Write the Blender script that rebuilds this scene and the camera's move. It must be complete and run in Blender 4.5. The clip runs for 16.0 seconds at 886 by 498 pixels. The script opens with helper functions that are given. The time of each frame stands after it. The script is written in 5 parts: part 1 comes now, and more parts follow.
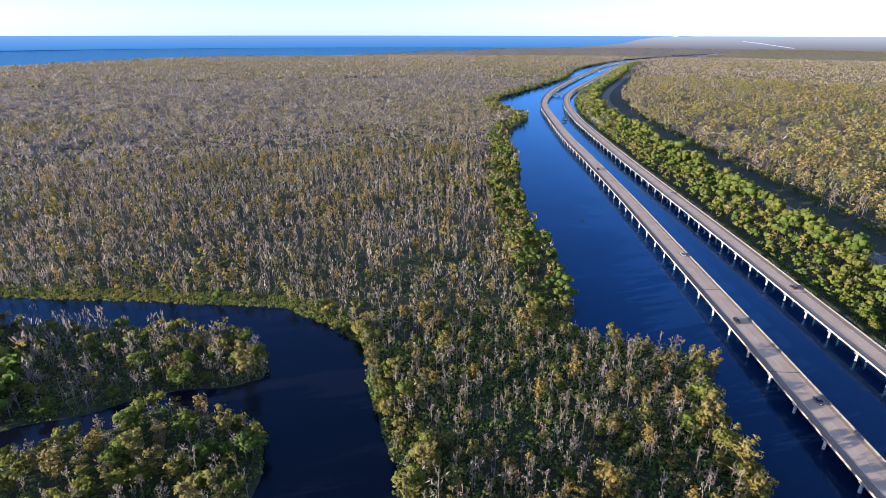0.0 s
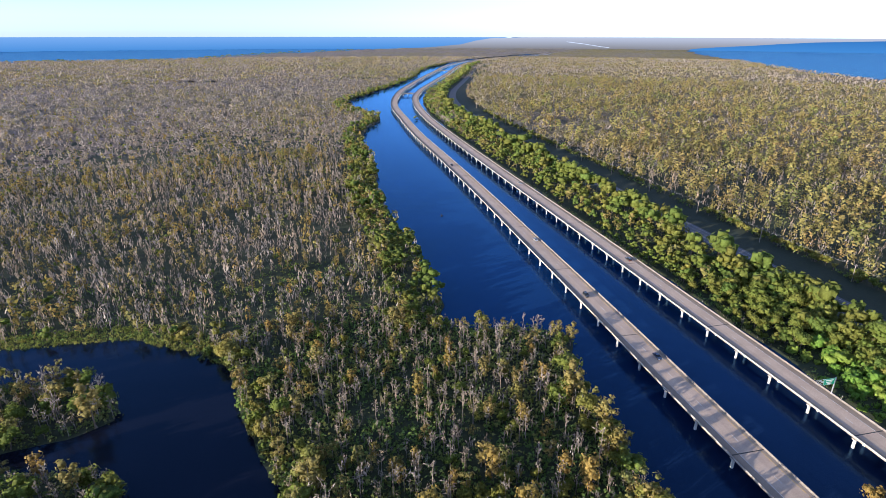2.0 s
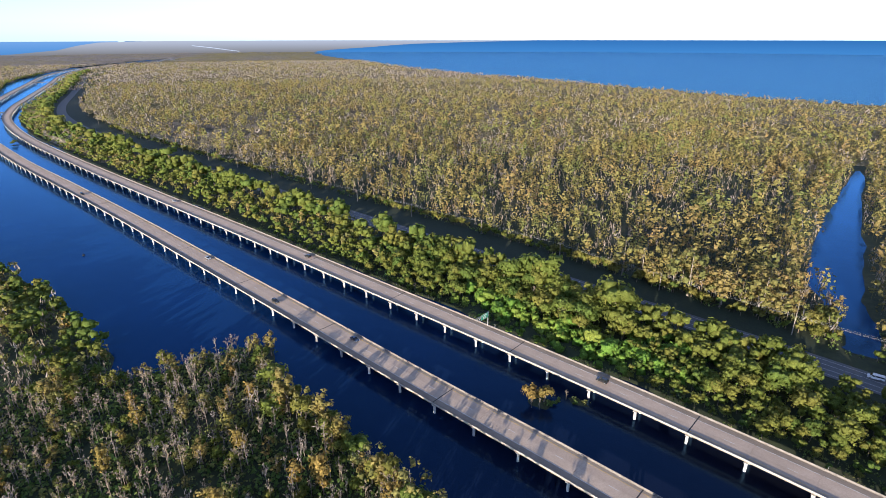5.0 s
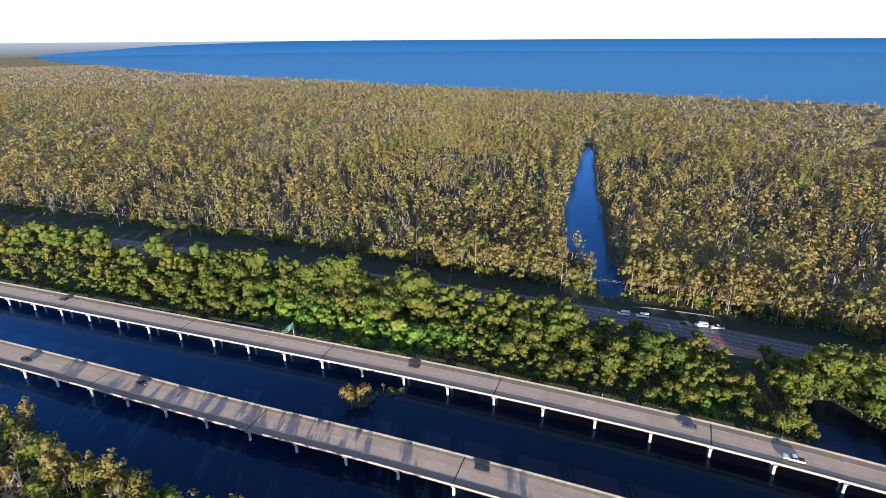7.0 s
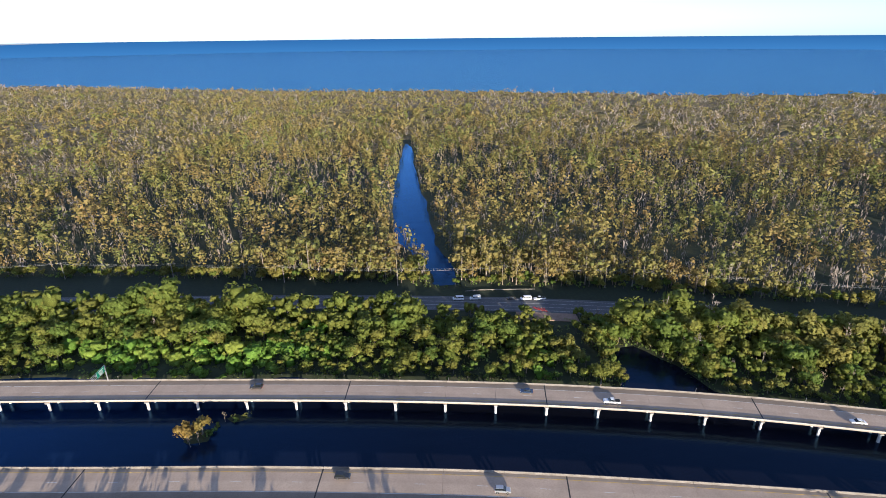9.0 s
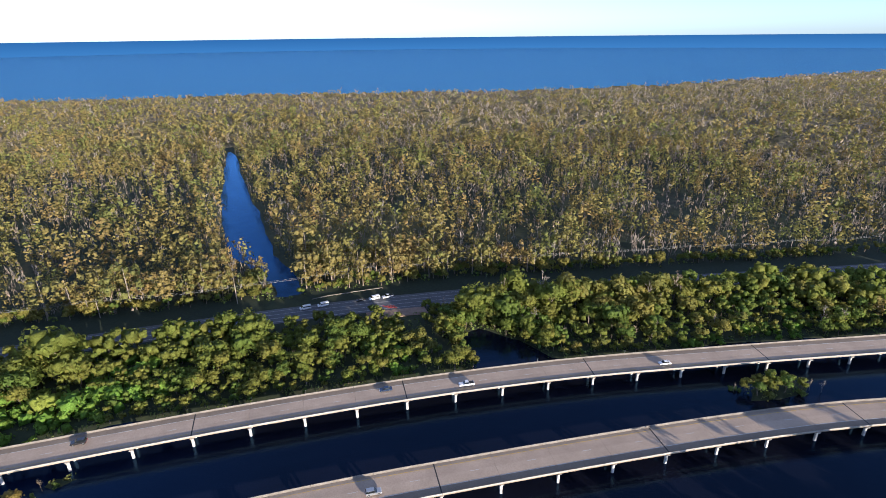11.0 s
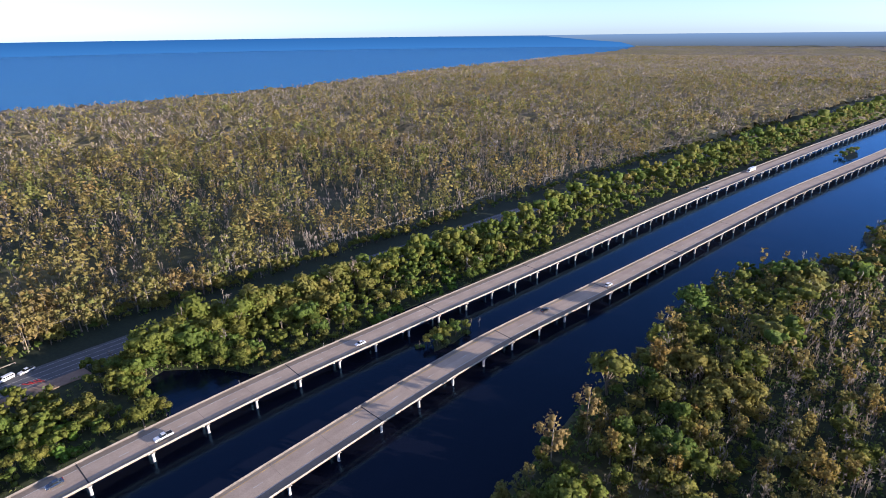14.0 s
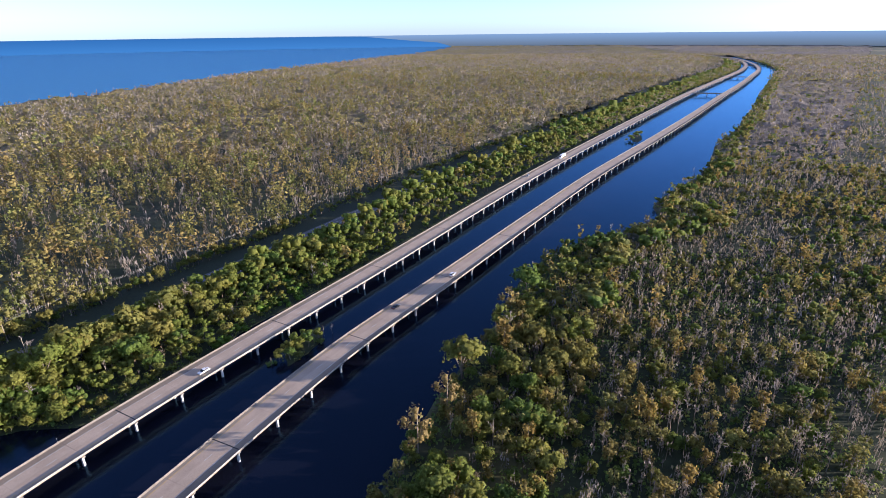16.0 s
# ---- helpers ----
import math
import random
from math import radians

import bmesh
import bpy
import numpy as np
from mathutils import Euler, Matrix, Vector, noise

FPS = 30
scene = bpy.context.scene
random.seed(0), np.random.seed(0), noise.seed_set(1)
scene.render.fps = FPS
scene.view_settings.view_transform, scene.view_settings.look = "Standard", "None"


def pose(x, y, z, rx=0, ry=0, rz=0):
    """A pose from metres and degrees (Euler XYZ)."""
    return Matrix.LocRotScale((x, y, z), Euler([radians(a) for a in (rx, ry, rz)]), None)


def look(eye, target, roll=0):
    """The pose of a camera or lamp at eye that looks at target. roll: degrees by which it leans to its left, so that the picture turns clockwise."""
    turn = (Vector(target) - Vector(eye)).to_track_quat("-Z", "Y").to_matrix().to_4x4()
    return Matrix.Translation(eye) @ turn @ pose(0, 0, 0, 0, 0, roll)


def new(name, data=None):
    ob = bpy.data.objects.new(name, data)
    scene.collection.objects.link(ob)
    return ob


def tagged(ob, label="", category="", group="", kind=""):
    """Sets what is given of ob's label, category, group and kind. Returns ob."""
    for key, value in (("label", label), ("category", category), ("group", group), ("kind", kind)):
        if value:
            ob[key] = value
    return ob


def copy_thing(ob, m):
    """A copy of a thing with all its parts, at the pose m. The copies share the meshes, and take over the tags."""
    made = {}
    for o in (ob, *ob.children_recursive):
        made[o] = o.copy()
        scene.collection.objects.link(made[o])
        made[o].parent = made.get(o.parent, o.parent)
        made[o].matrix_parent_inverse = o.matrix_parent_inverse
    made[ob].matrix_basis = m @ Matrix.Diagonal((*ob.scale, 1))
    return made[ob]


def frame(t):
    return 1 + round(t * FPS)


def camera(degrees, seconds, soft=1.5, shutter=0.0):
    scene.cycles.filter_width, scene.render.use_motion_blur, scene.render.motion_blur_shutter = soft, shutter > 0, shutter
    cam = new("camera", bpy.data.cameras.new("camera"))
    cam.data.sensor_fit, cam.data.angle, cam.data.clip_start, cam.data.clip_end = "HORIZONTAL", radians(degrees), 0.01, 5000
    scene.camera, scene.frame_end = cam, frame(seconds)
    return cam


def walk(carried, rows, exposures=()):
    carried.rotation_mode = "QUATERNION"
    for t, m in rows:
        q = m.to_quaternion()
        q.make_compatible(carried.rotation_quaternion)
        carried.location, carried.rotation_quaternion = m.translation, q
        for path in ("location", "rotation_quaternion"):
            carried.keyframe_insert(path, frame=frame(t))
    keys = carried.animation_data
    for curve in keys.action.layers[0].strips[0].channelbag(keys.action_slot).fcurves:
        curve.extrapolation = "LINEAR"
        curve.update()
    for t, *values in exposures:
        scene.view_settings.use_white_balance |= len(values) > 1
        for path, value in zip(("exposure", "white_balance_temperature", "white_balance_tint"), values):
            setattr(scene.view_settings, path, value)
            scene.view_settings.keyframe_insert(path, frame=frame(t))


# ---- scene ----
cam = camera(78.48, 16.0, soft=0.85)
PATH = [
    (0.0, 0, 0, 125, 68.166, -0.082, 0.000),
    (0.5, 0, 0, 125, 68.215, -0.089, -2.892),
    (1.0, 0, 0, 125, 68.231, -0.097, -6.416),
    (1.5, 0, 0, 125, 68.264, -0.095, -10.507),
    (2.0, 0, 0, 125, 68.297, -0.097, -15.263),
    (2.5, 0, 0, 125, 68.325, -0.111, -20.400),
    (3.0, 0, 0, 125, 68.358, -0.058, -26.037),
    (3.5, 0, 0, 125, 68.398, -0.058, -31.758),
    (4.0, 0, 0, 125, 68.470, 0.045, -37.941),
    (4.2, 0, 0, 125, 68.492, 0.026, -40.638),
    (6.3, 0, 0, 125, 68.578, 0.304, -65.676),
    (6.5, 0, 0, 125, 68.551, 0.299, -67.964),
    (7.0, 0, 0, 125, 68.548, 0.336, -73.697),
    (7.5, 0, 0, 125, 68.533, 0.381, -79.445),
    (8.0, 0, 0, 125, 68.508, 0.457, -84.219),
    (8.5, 0, 0, 125, 68.461, 0.466, -88.509),
    (9.0, 0, 0, 125, 68.416, 0.535, -92.576),
    (9.2, 0, 0, 125, 68.407, 0.508, -94.380),
    (11.3, 0, 0, 125, 68.340, 0.659, -113.009),
    (11.5, 0, 0, 125, 68.360, 0.703, -114.856),
    (12.0, 0, 0, 125, 68.315, 0.611, -120.122),
    (12.5, 0, 0, 125, 68.304, 0.692, -127.033),
    (13.0, 0, 0, 125, 68.274, 0.708, -134.058),
    (13.5, 0, 0, 125, 68.249, 0.769, -140.467),
    (14.0, 0, 0, 125, 68.241, 0.649, -146.017),
    (14.5, 0, 0, 125, 68.208, 0.596, -151.429),
    (15.0, 0, 0, 125, 68.166, 0.654, -156.448),
    (15.5, 0, 0, 125, 68.128, 0.646, -160.667),
    (16.0, 0, 0, 125, 68.117, 0.625, -163.564),
]
EXPOSURES = [(0, 1.52, 5000, 14), (2.5, 1.48, 5010, 13), (4.5, 1.42, 5060, 12), (7, 1.33, 5080, 10), (9, 1.27, 5100, 10), (12.5, 1.21, 5000, 15), (14.5, 1.30, 5000, 18), (16, 1.35, 5000, 18)]
walk(cam, [(t, pose(*p)) for t, *p in PATH], EXPOSURES)

# ---- world and light: a low warm sun in the west, clear sky ----
SUN_EL, SUN_AZ = 8.8, 254.2      # degrees; azimuth clockwise from +y
world = bpy.data.worlds.new("sky")
scene.world = world
world.use_nodes = True
wn = world.node_tree.nodes
sky = wn.new("ShaderNodeTexSky")
sky.sky_type = "NISHITA"
sky.sun_disc = False
sky.sun_elevation, sky.sun_rotation = radians(SUN_EL), radians(SUN_AZ)
sky.air_density, sky.dust_density, sky.ozone_density = 0.72, 0.28, 2.4
wn["Background"].inputs["Strength"].default_value = 0.116
haze = wn.new("ShaderNodeHueSaturation")      # a milky autumn sky
haze.inputs["Hue"].default_value, haze.inputs["Saturation"].default_value = 0.515, 0.56
world.node_tree.links.new(sky.outputs[0], haze.inputs["Color"])
world.node_tree.links.new(haze.outputs[0], wn["Background"].inputs[0])
sun_data = bpy.data.lights.new("sun", "SUN")
sun_data.energy, sun_data.angle, sun_data.color = 5.0, radians(0.55), (1.0, 0.76, 0.48)
sun = new("sun", sun_data)
sa, se = radians(SUN_AZ), radians(SUN_EL)
to_sun = Vector((math.sin(sa) * math.cos(se), math.cos(sa) * math.cos(se), math.sin(se)))
sun.matrix_world = look(to_sun * 300, (0, 0, 0))


# ---- materials ----
def material(name):
    m = bpy.data.materials.new(name)
    m.use_nodes = True
    return m, m.node_tree, m.node_tree.nodes["Principled BSDF"]


def nd_(tree, kind, **values):
    n = tree.nodes.new(kind)
    for k, v in values.items():
        n.inputs[k.replace("_", " ")].default_value = v
    return n


def ramp(tree, source, stops):
    r = tree.nodes.new("ShaderNodeValToRGB")
    els = r.color_ramp.elements
    while len(els) < len(stops):
        els.new(0.5)
    for e, (p, c) in zip(els, stops):
        e.position, e.color = p, (*c, 1)
    tree.links.new(source, r.inputs[0])
    return r.outputs[0]


def mixed(tree, fac, a, b, mode="MIX"):
    n = tree.nodes.new("ShaderNodeMix")
    n.data_type, n.blend_type = "RGBA", mode
    for sock, v in ((n.inputs[0], fac), (n.inputs[6], a), (n.inputs[7], b)):
        if isinstance(v, (int, float)):
            sock.default_value = v
        elif isinstance(v, tuple):
            sock.default_value = (*v, 1)
        else:
            tree.links.new(v, sock)
    return n.outputs[2]


def maths(tree, op, a, b=0.0):
    n = tree.nodes.new("ShaderNodeMath")
    n.operation = op
    for sock, v in zip(n.inputs, (a, b)):
        if isinstance(v, (int, float)):
            sock.default_value = v
        else:
            tree.links.new(v, sock)
    return n.outputs[0]


def noise_of(tree, scale, detail=4.0, rough=0.55, stretch=None):
    co = tree.nodes.new("ShaderNodeNewGeometry").outputs["Position"]
    if stretch:
        mp = tree.nodes.new("ShaderNodeMapping")
        mp.inputs["Scale"].default_value = stretch
        tree.links.new(co, mp.inputs[0])
        co = mp.outputs[0]
    n = nd_(tree, "ShaderNodeTexNoise", Scale=scale, Detail=detail, Roughness=rough)
    tree.links.new(co, n.inputs["Vector"])
    return n.outputs["Fac"]


def bump(tree, shader, height, strength, distance=0.1):
    b = nd_(tree, "ShaderNodeBump", Strength=strength, Distance=distance)
    tree.links.new(height, b.inputs["Height"])
    tree.links.new(b.outputs[0], shader.inputs["Normal"])


def stone_like(name, dark, light, scale=1.5, rough=0.85, fine=12.0, relief=0.3):
    m, t, p = material(name)
    a, b = noise_of(t, scale), noise_of(t, fine)
    c = ramp(t, a, [(0.3, dark), (0.7, light)])
    c = mixed(t, 0.35, c, ramp(t, b, [(0.3, dark), (0.75, light)]))
    t.links.new(c, p.inputs["Base Color"])
    p.inputs["Roughness"].default_value = rough
    bump(t, p, b, relief, 0.03)
    return m


def paint(name, colour, rough=0.35, metal=0.0, coat=0.0):
    m, t, p = material(name)
    n = noise_of(t, 3.0)
    c = mixed(t, 1.0, colour, ramp(t, n, [(0.3, (0.86, 0.86, 0.86)), (0.7, (1, 1, 1))]), "MULTIPLY")
    t.links.new(c, p.inputs["Base Color"])
    p.inputs["Roughness"].default_value, p.inputs["Metallic"].default_value = rough, metal
    p.inputs["Coat Weight"].default_value = coat
    return m


def foliage(name, stops, through_leaf=0.25, own=1.0):
    """Leaves: a colour for each tree, a lighter or darker tone for each leaf clump."""
    m, t, p = material(name)
    tint = t.nodes.new("ShaderNodeAttribute")
    tint.attribute_name = "tint"
    info, geo = t.nodes.new("ShaderNodeObjectInfo"), t.nodes.new("ShaderNodeNewGeometry")
    v = maths(t, "FRACT", maths(t, "ADD", maths(t, "MULTIPLY", tint.outputs["Fac"], 0.98), maths(t, "MULTIPLY", info.outputs["Random"], own)))
    c = ramp(t, v, stops)
    tone = ramp(t, geo.outputs["Random Per Island"], [(0.0, (0.8, 0.8, 0.8)), (1.0, (1.18, 1.18, 1.18))])
    c = mixed(t, 1.0, c, tone, "MULTIPLY")
    spray = noise_of(t, 2.3, 3.0, 0.7)      # single sprays of leaves within a clump
    c = mixed(t, 1.0, c, ramp(t, spray, [(0.34, (0.72, 0.72, 0.72)), (0.66, (1.6, 1.6, 1.6))]), "MULTIPLY")
    bump(t, p, spray, 0.6, 0.6)
    t.links.new(c, p.inputs["Base Color"])
    p.inputs["Roughness"].default_value = 0.7
    p.inputs["Specular IOR Level"].default_value = 0.2
    tr = t.nodes.new("ShaderNodeBsdfTranslucent")
    t.links.new(c, tr.inputs[0])
    mx = t.nodes.new("ShaderNodeMixShader")
    mx.inputs[0].default_value = through_leaf
    t.links.new(p.outputs[0], mx.inputs[1])
    t.links.new(tr.outputs[0], mx.inputs[2])
    t.links.new(mx.outputs[0], t.nodes["Material Output"].inputs[0])
    return m


M_TWIG = foliage("bare_twigs_and_moss", [(0.0, (0.197, 0.164, 0.125)), (0.3, (0.238, 0.206, 0.171)), (0.55, (0.259, 0.210, 0.142)), (0.75, (0.226, 0.185, 0.138)), (1.0, (0.267, 0.242, 0.210))], 0.32)
M_OLIVE = foliage("olive_cypress_leaves", [(0.0, (0.138, 0.148, 0.040)), (0.35, (0.188, 0.166, 0.048)), (0.7, (0.205, 0.165, 0.052)), (1.0, (0.215, 0.152, 0.056))], 0.3, 0.0)
M_GOLD = foliage("golden_cypress_leaves", [(0.0, (0.225, 0.178, 0.042)), (0.5, (0.255, 0.178, 0.046)), (1.0, (0.19, 0.172, 0.042))], 0.42)
M_THICKET = foliage("golden_shrub_leaves", [(0.0, (0.185, 0.18, 0.040)), (0.5, (0.222, 0.195, 0.044)), (1.0, (0.16, 0.172, 0.040))], 0.45)
M_SWAMP = foliage("swamp_tree_leaves", [(0.0, (0.185, 0.17, 0.05)), (0.5, (0.235, 0.185, 0.055)), (1.0, (0.165, 0.17, 0.048))], 0.42)
M_GREEN = foliage("green_broad_leaves", [(0.0, (0.108, 0.16, 0.030)), (0.4, (0.148, 0.18, 0.030)), (0.7, (0.168, 0.182, 0.033)), (1.0, (0.198, 0.19, 0.037))], 0.5)
M_VINE = foliage("bright_green_vine_leaves", [(0.0, (0.13, 0.235, 0.03)), (0.6, (0.175, 0.26, 0.035)), (1.0, (0.22, 0.25, 0.04))], 0.45)
M_SHRUB = foliage("undergrowth_leaves", [(0.0, (0.106, 0.169, 0.038)), (0.5, (0.150, 0.203, 0.048)), (1.0, (0.213, 0.215, 0.060))], 0.45)
M_REED = foliage("marsh_grass_blades", [(0.0, (0.20, 0.24, 0.045)), (0.6, (0.27, 0.265, 0.06)), (1.0, (0.16, 0.225, 0.045))], 0.5)


# the far canopy: grey twigs and moss against olive leaves, broken by crowns; shaded gaps between crowns are painted in
# as dark noise
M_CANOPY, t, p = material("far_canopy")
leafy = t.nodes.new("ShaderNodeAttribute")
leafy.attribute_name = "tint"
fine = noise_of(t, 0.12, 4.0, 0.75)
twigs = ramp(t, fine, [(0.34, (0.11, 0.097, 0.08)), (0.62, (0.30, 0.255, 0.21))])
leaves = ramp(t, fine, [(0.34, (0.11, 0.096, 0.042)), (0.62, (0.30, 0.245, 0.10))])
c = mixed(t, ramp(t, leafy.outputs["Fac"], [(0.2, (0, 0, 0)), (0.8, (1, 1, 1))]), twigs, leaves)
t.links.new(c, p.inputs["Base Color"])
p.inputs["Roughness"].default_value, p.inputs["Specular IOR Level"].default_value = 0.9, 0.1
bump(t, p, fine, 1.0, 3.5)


def bark_of(name, dark, light):
    m, t, p = material(name)
    a = noise_of(t, 2.0, 4.0, 0.6, (1, 1, 0.25))
    t.links.new(ramp(t, a, [(0.3, dark), (0.7, light)]), p.inputs["Base Color"])
    p.inputs["Roughness"].default_value = 0.9
    bump(t, p, a, 0.5, 0.05)
    return m


M_PALEBARK = bark_of("pale_cypress_bark", (0.15, 0.12, 0.09), (0.34, 0.29, 0.225))
M_BARK = bark_of("brown_bark", (0.10, 0.075, 0.05), (0.26, 0.21, 0.155))
M_CONC = stone_like("barrier_concrete", (0.13, 0.112, 0.09), (0.26, 0.23, 0.195), 0.35, 0.85, 4.0)
M_FASCIA = stone_like("pale_fascia_concrete", (0.27, 0.245, 0.21), (0.45, 0.42, 0.375), 0.35, 0.85, 4.0)
M_PIER = stone_like("pier_concrete", (0.44, 0.42, 0.385), (0.62, 0.60, 0.57), 0.6, 0.8, 4.0)
M_JOINT = stone_like("rubber_joint", (0.02, 0.02, 0.02), (0.05, 0.045, 0.04), 2.0)
M_LINE = stone_like("worn_road_paint", (0.42, 0.41, 0.38), (0.68, 0.67, 0.63), 1.5)
M_YELLOW = stone_like("worn_yellow_road_paint", (0.45, 0.30, 0.05), (0.60, 0.42, 0.08), 1.5)
M_ASPHALT = stone_like("old_asphalt", (0.085, 0.087, 0.092), (0.125, 0.127, 0.13), 0.3, 0.8, 3.0)
M_STEEL = paint("galvanised_steel", (0.48, 0.49, 0.50), 0.45, 0.8)
M_SIGN = paint("green_sign_sheet", (0.012, 0.20, 0.11), 0.4)
M_WOODPOLE = bark_of("grey_pole_wood", (0.17, 0.14, 0.11), (0.36, 0.31, 0.26))
M_WIRE = paint("weathered_cable", (0.22, 0.22, 0.22), 0.5)
M_GLASS = paint("dark_car_glass", (0.015, 0.018, 0.02), 0.08)
M_TYRE = paint("black_rubber", (0.02, 0.02, 0.02), 0.8)
M_RIM = paint("alloy_rim", (0.5, 0.5, 0.5), 0.3, 0.9)
M_LAMP = paint("clear_lamp_lens", (0.75, 0.75, 0.72), 0.15)
M_TAIL = paint("red_lamp_lens", (0.45, 0.015, 0.01), 0.2)
M_WHITECAR = paint("white_car_paint", (0.78, 0.78, 0.77), 0.3, 0.0, 0.5)
M_SILVER = paint("silver_car_paint", (0.50, 0.51, 0.52), 0.3, 0.6, 0.5)
M_BLACKCAR = paint("black_car_paint", (0.02, 0.022, 0.026), 0.25, 0.0, 0.6)
M_BLUECAR = paint("dark_blue_car_paint", (0.03, 0.05, 0.10), 0.25, 0.2, 0.6)
M_REDCAR = paint("red_car_paint", (0.40, 0.025, 0.02), 0.3, 0.0, 0.5)

# deck concrete: pale wheel lanes, browner shoulders with oil and tyre dirt
M_DECK, t, p = material("deck_concrete")
across = t.nodes.new("ShaderNodeAttribute")
across.attribute_name = "across"
lane = ramp(t, maths(t, "ADD", maths(t, "MULTIPLY", across.outputs["Fac"], 1 / 13.0), 0.5), [(0.0, (0.34, 0.30, 0.25)), (0.13, (0.36, 0.32, 0.27)), (0.16, (0.54, 0.455, 0.37)), (0.40, (0.50, 0.42, 0.345)), (0.46, (0.55, 0.465, 0.38)), (0.73, (0.53, 0.445, 0.36)), (0.755, (0.31, 0.265, 0.21)), (1.0, (0.28, 0.24, 0.19))])
g = noise_of(t, 0.12, 3.0)
c = mixed(t, 1.0, lane, ramp(t, g, [(0.3, (0.74, 0.675, 0.60)), (0.7, (0.93, 0.85, 0.76))]), "MULTIPLY")
g2 = noise_of(t, 2.5, 5.0)
c = mixed(t, 0.6, c, ramp(t, g2, [(0.3, (0.75, 0.74, 0.72)), (0.6, (1, 1, 1))]), "MULTIPLY")
t.links.new(c, p.inputs["Base Color"])
p.inputs["Roughness"].default_value = 0.85
bump(t, p, g2, 0.2, 0.02)

# tannic dark water, ruffled by wind; mirrored sky blue is partly painted in
M_WATER, t, p = material("swamp_water")
w1, w2, w3 = noise_of(t, 1.4, 3.0, 0.6), noise_of(t, 0.012, 3.0, 0.6), noise_of(t, 0.16, 4.0, 0.6, (1.0, 0.45, 1.0))
# sheltered water is nearly calm, the open lakes carry wind waves
sep = t.nodes.new("ShaderNodeSeparateXYZ")
t.links.new(t.nodes.new("ShaderNodeNewGeometry").outputs["Position"], sep.inputs[0])
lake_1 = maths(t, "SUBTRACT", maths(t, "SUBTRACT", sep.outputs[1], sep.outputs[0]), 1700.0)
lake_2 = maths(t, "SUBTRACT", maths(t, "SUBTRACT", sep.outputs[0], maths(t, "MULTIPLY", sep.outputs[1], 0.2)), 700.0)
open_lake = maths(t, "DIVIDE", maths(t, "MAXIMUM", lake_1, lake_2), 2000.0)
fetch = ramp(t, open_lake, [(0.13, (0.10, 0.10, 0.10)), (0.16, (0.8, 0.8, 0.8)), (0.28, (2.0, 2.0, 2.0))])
height = maths(t, "MULTIPLY", maths(t, "ADD", maths(t, "MULTIPLY", w1, 0.4), w3), fetch)
wave = nd_(t, "ShaderNodeBump", Strength=1.0, Distance=0.9)
t.links.new(height, wave.inputs["Height"])
t.nodes.remove(p)
fres = nd_(t, "ShaderNodeFresnel", IOR=1.33)
gloss, deep, mx = nd_(t, "ShaderNodeBsdfGlossy", Roughness=0.12), t.nodes.new("ShaderNodeBsdfDiffuse"), t.nodes.new("ShaderNodeMixShader")
gloss.inputs["Color"].default_value = (0.27, 0.54, 0.92, 1)
# mirrored sky blue painted into the canal's northern reach and the creek
sky_tint = ramp(t, maths(t, "MAXIMUM", maths(t, "MINIMUM", maths(t, "DIVIDE", maths(t, "ADD", sep.outputs[1], 0.0), 260.0), maths(t, "DIVIDE", maths(t, "ADD", sep.outputs[0], 0.0), 70.0)), maths(t, "DIVIDE", maths(t, "SUBTRACT", sep.outputs[0], 255.0), 70.0)), [(0.0, (1.0, 1.0, 1.0)), (1.0, (1.0, 3.4, 6.4))])
depth = mixed(t, ramp(t, open_lake, [(0.13, (0, 0, 0)), (0.16, (0.32, 0.32, 0.32)), (0.28, (1, 1, 1))]), mixed(t, 1.0, ramp(t, w2, [(0.3, (0.0055, 0.0065, 0.012)), (0.7, (0.0075, 0.0085, 0.017))]), sky_tint, "MULTIPLY"), (0.088, 0.225, 0.41))
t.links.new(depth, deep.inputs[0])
for node in (fres, gloss, deep):
    t.links.new(wave.outputs[0], node.inputs["Normal"])
# steep wavelets mirror less than a flat sheet
calm = ramp(t, open_lake, [(0.13, (1, 1, 1)), (0.16, (0.34, 0.34, 0.34)), (0.28, (0.22, 0.22, 0.22))])
t.links.new(maths(t, "MULTIPLY", fres.outputs[0], calm), mx.inputs[0])
t.links.new(deep.outputs[0], mx.inputs[1])
t.links.new(gloss.outputs[0], mx.inputs[2])
t.links.new(mx.outputs[0], t.nodes["Material Output"].inputs[0])

# swamp floor: dark mud, leaf litter, low green growth
M_GROUND, t, p = material("swamp_floor")
a, b, d = noise_of(t, 0.02, 5.0), noise_of(t, 0.25, 5.0, 0.65), noise_of(t, 0.004, 3.0)
green = ramp(t, b, [(0.3, (0.018, 0.026, 0.010)), (0.55, (0.036, 0.046, 0.016)), (0.8, (0.065, 0.072, 0.026))])
brown = ramp(t, b, [(0.3, (0.032, 0.028, 0.021)), (0.55, (0.06, 0.052, 0.038)), (0.8, (0.10, 0.085, 0.06))])
c = mixed(t, ramp(t, a, [(0.56, (0, 0, 0)), (0.78, (1, 1, 1))]), green, brown)
marsh = ramp(t, b, [(0.3, (0.09, 0.085, 0.03)), (0.7, (0.17, 0.15, 0.055))])
c = mixed(t, ramp(t, d, [(0.62, (0, 0, 0)), (0.70, (1, 1, 1))]), c, marsh)
t.links.new(c, p.inputs["Base Color"])
p.inputs["Roughness"].default_value = 0.95
bump(t, p, b, 0.8, 0.4)

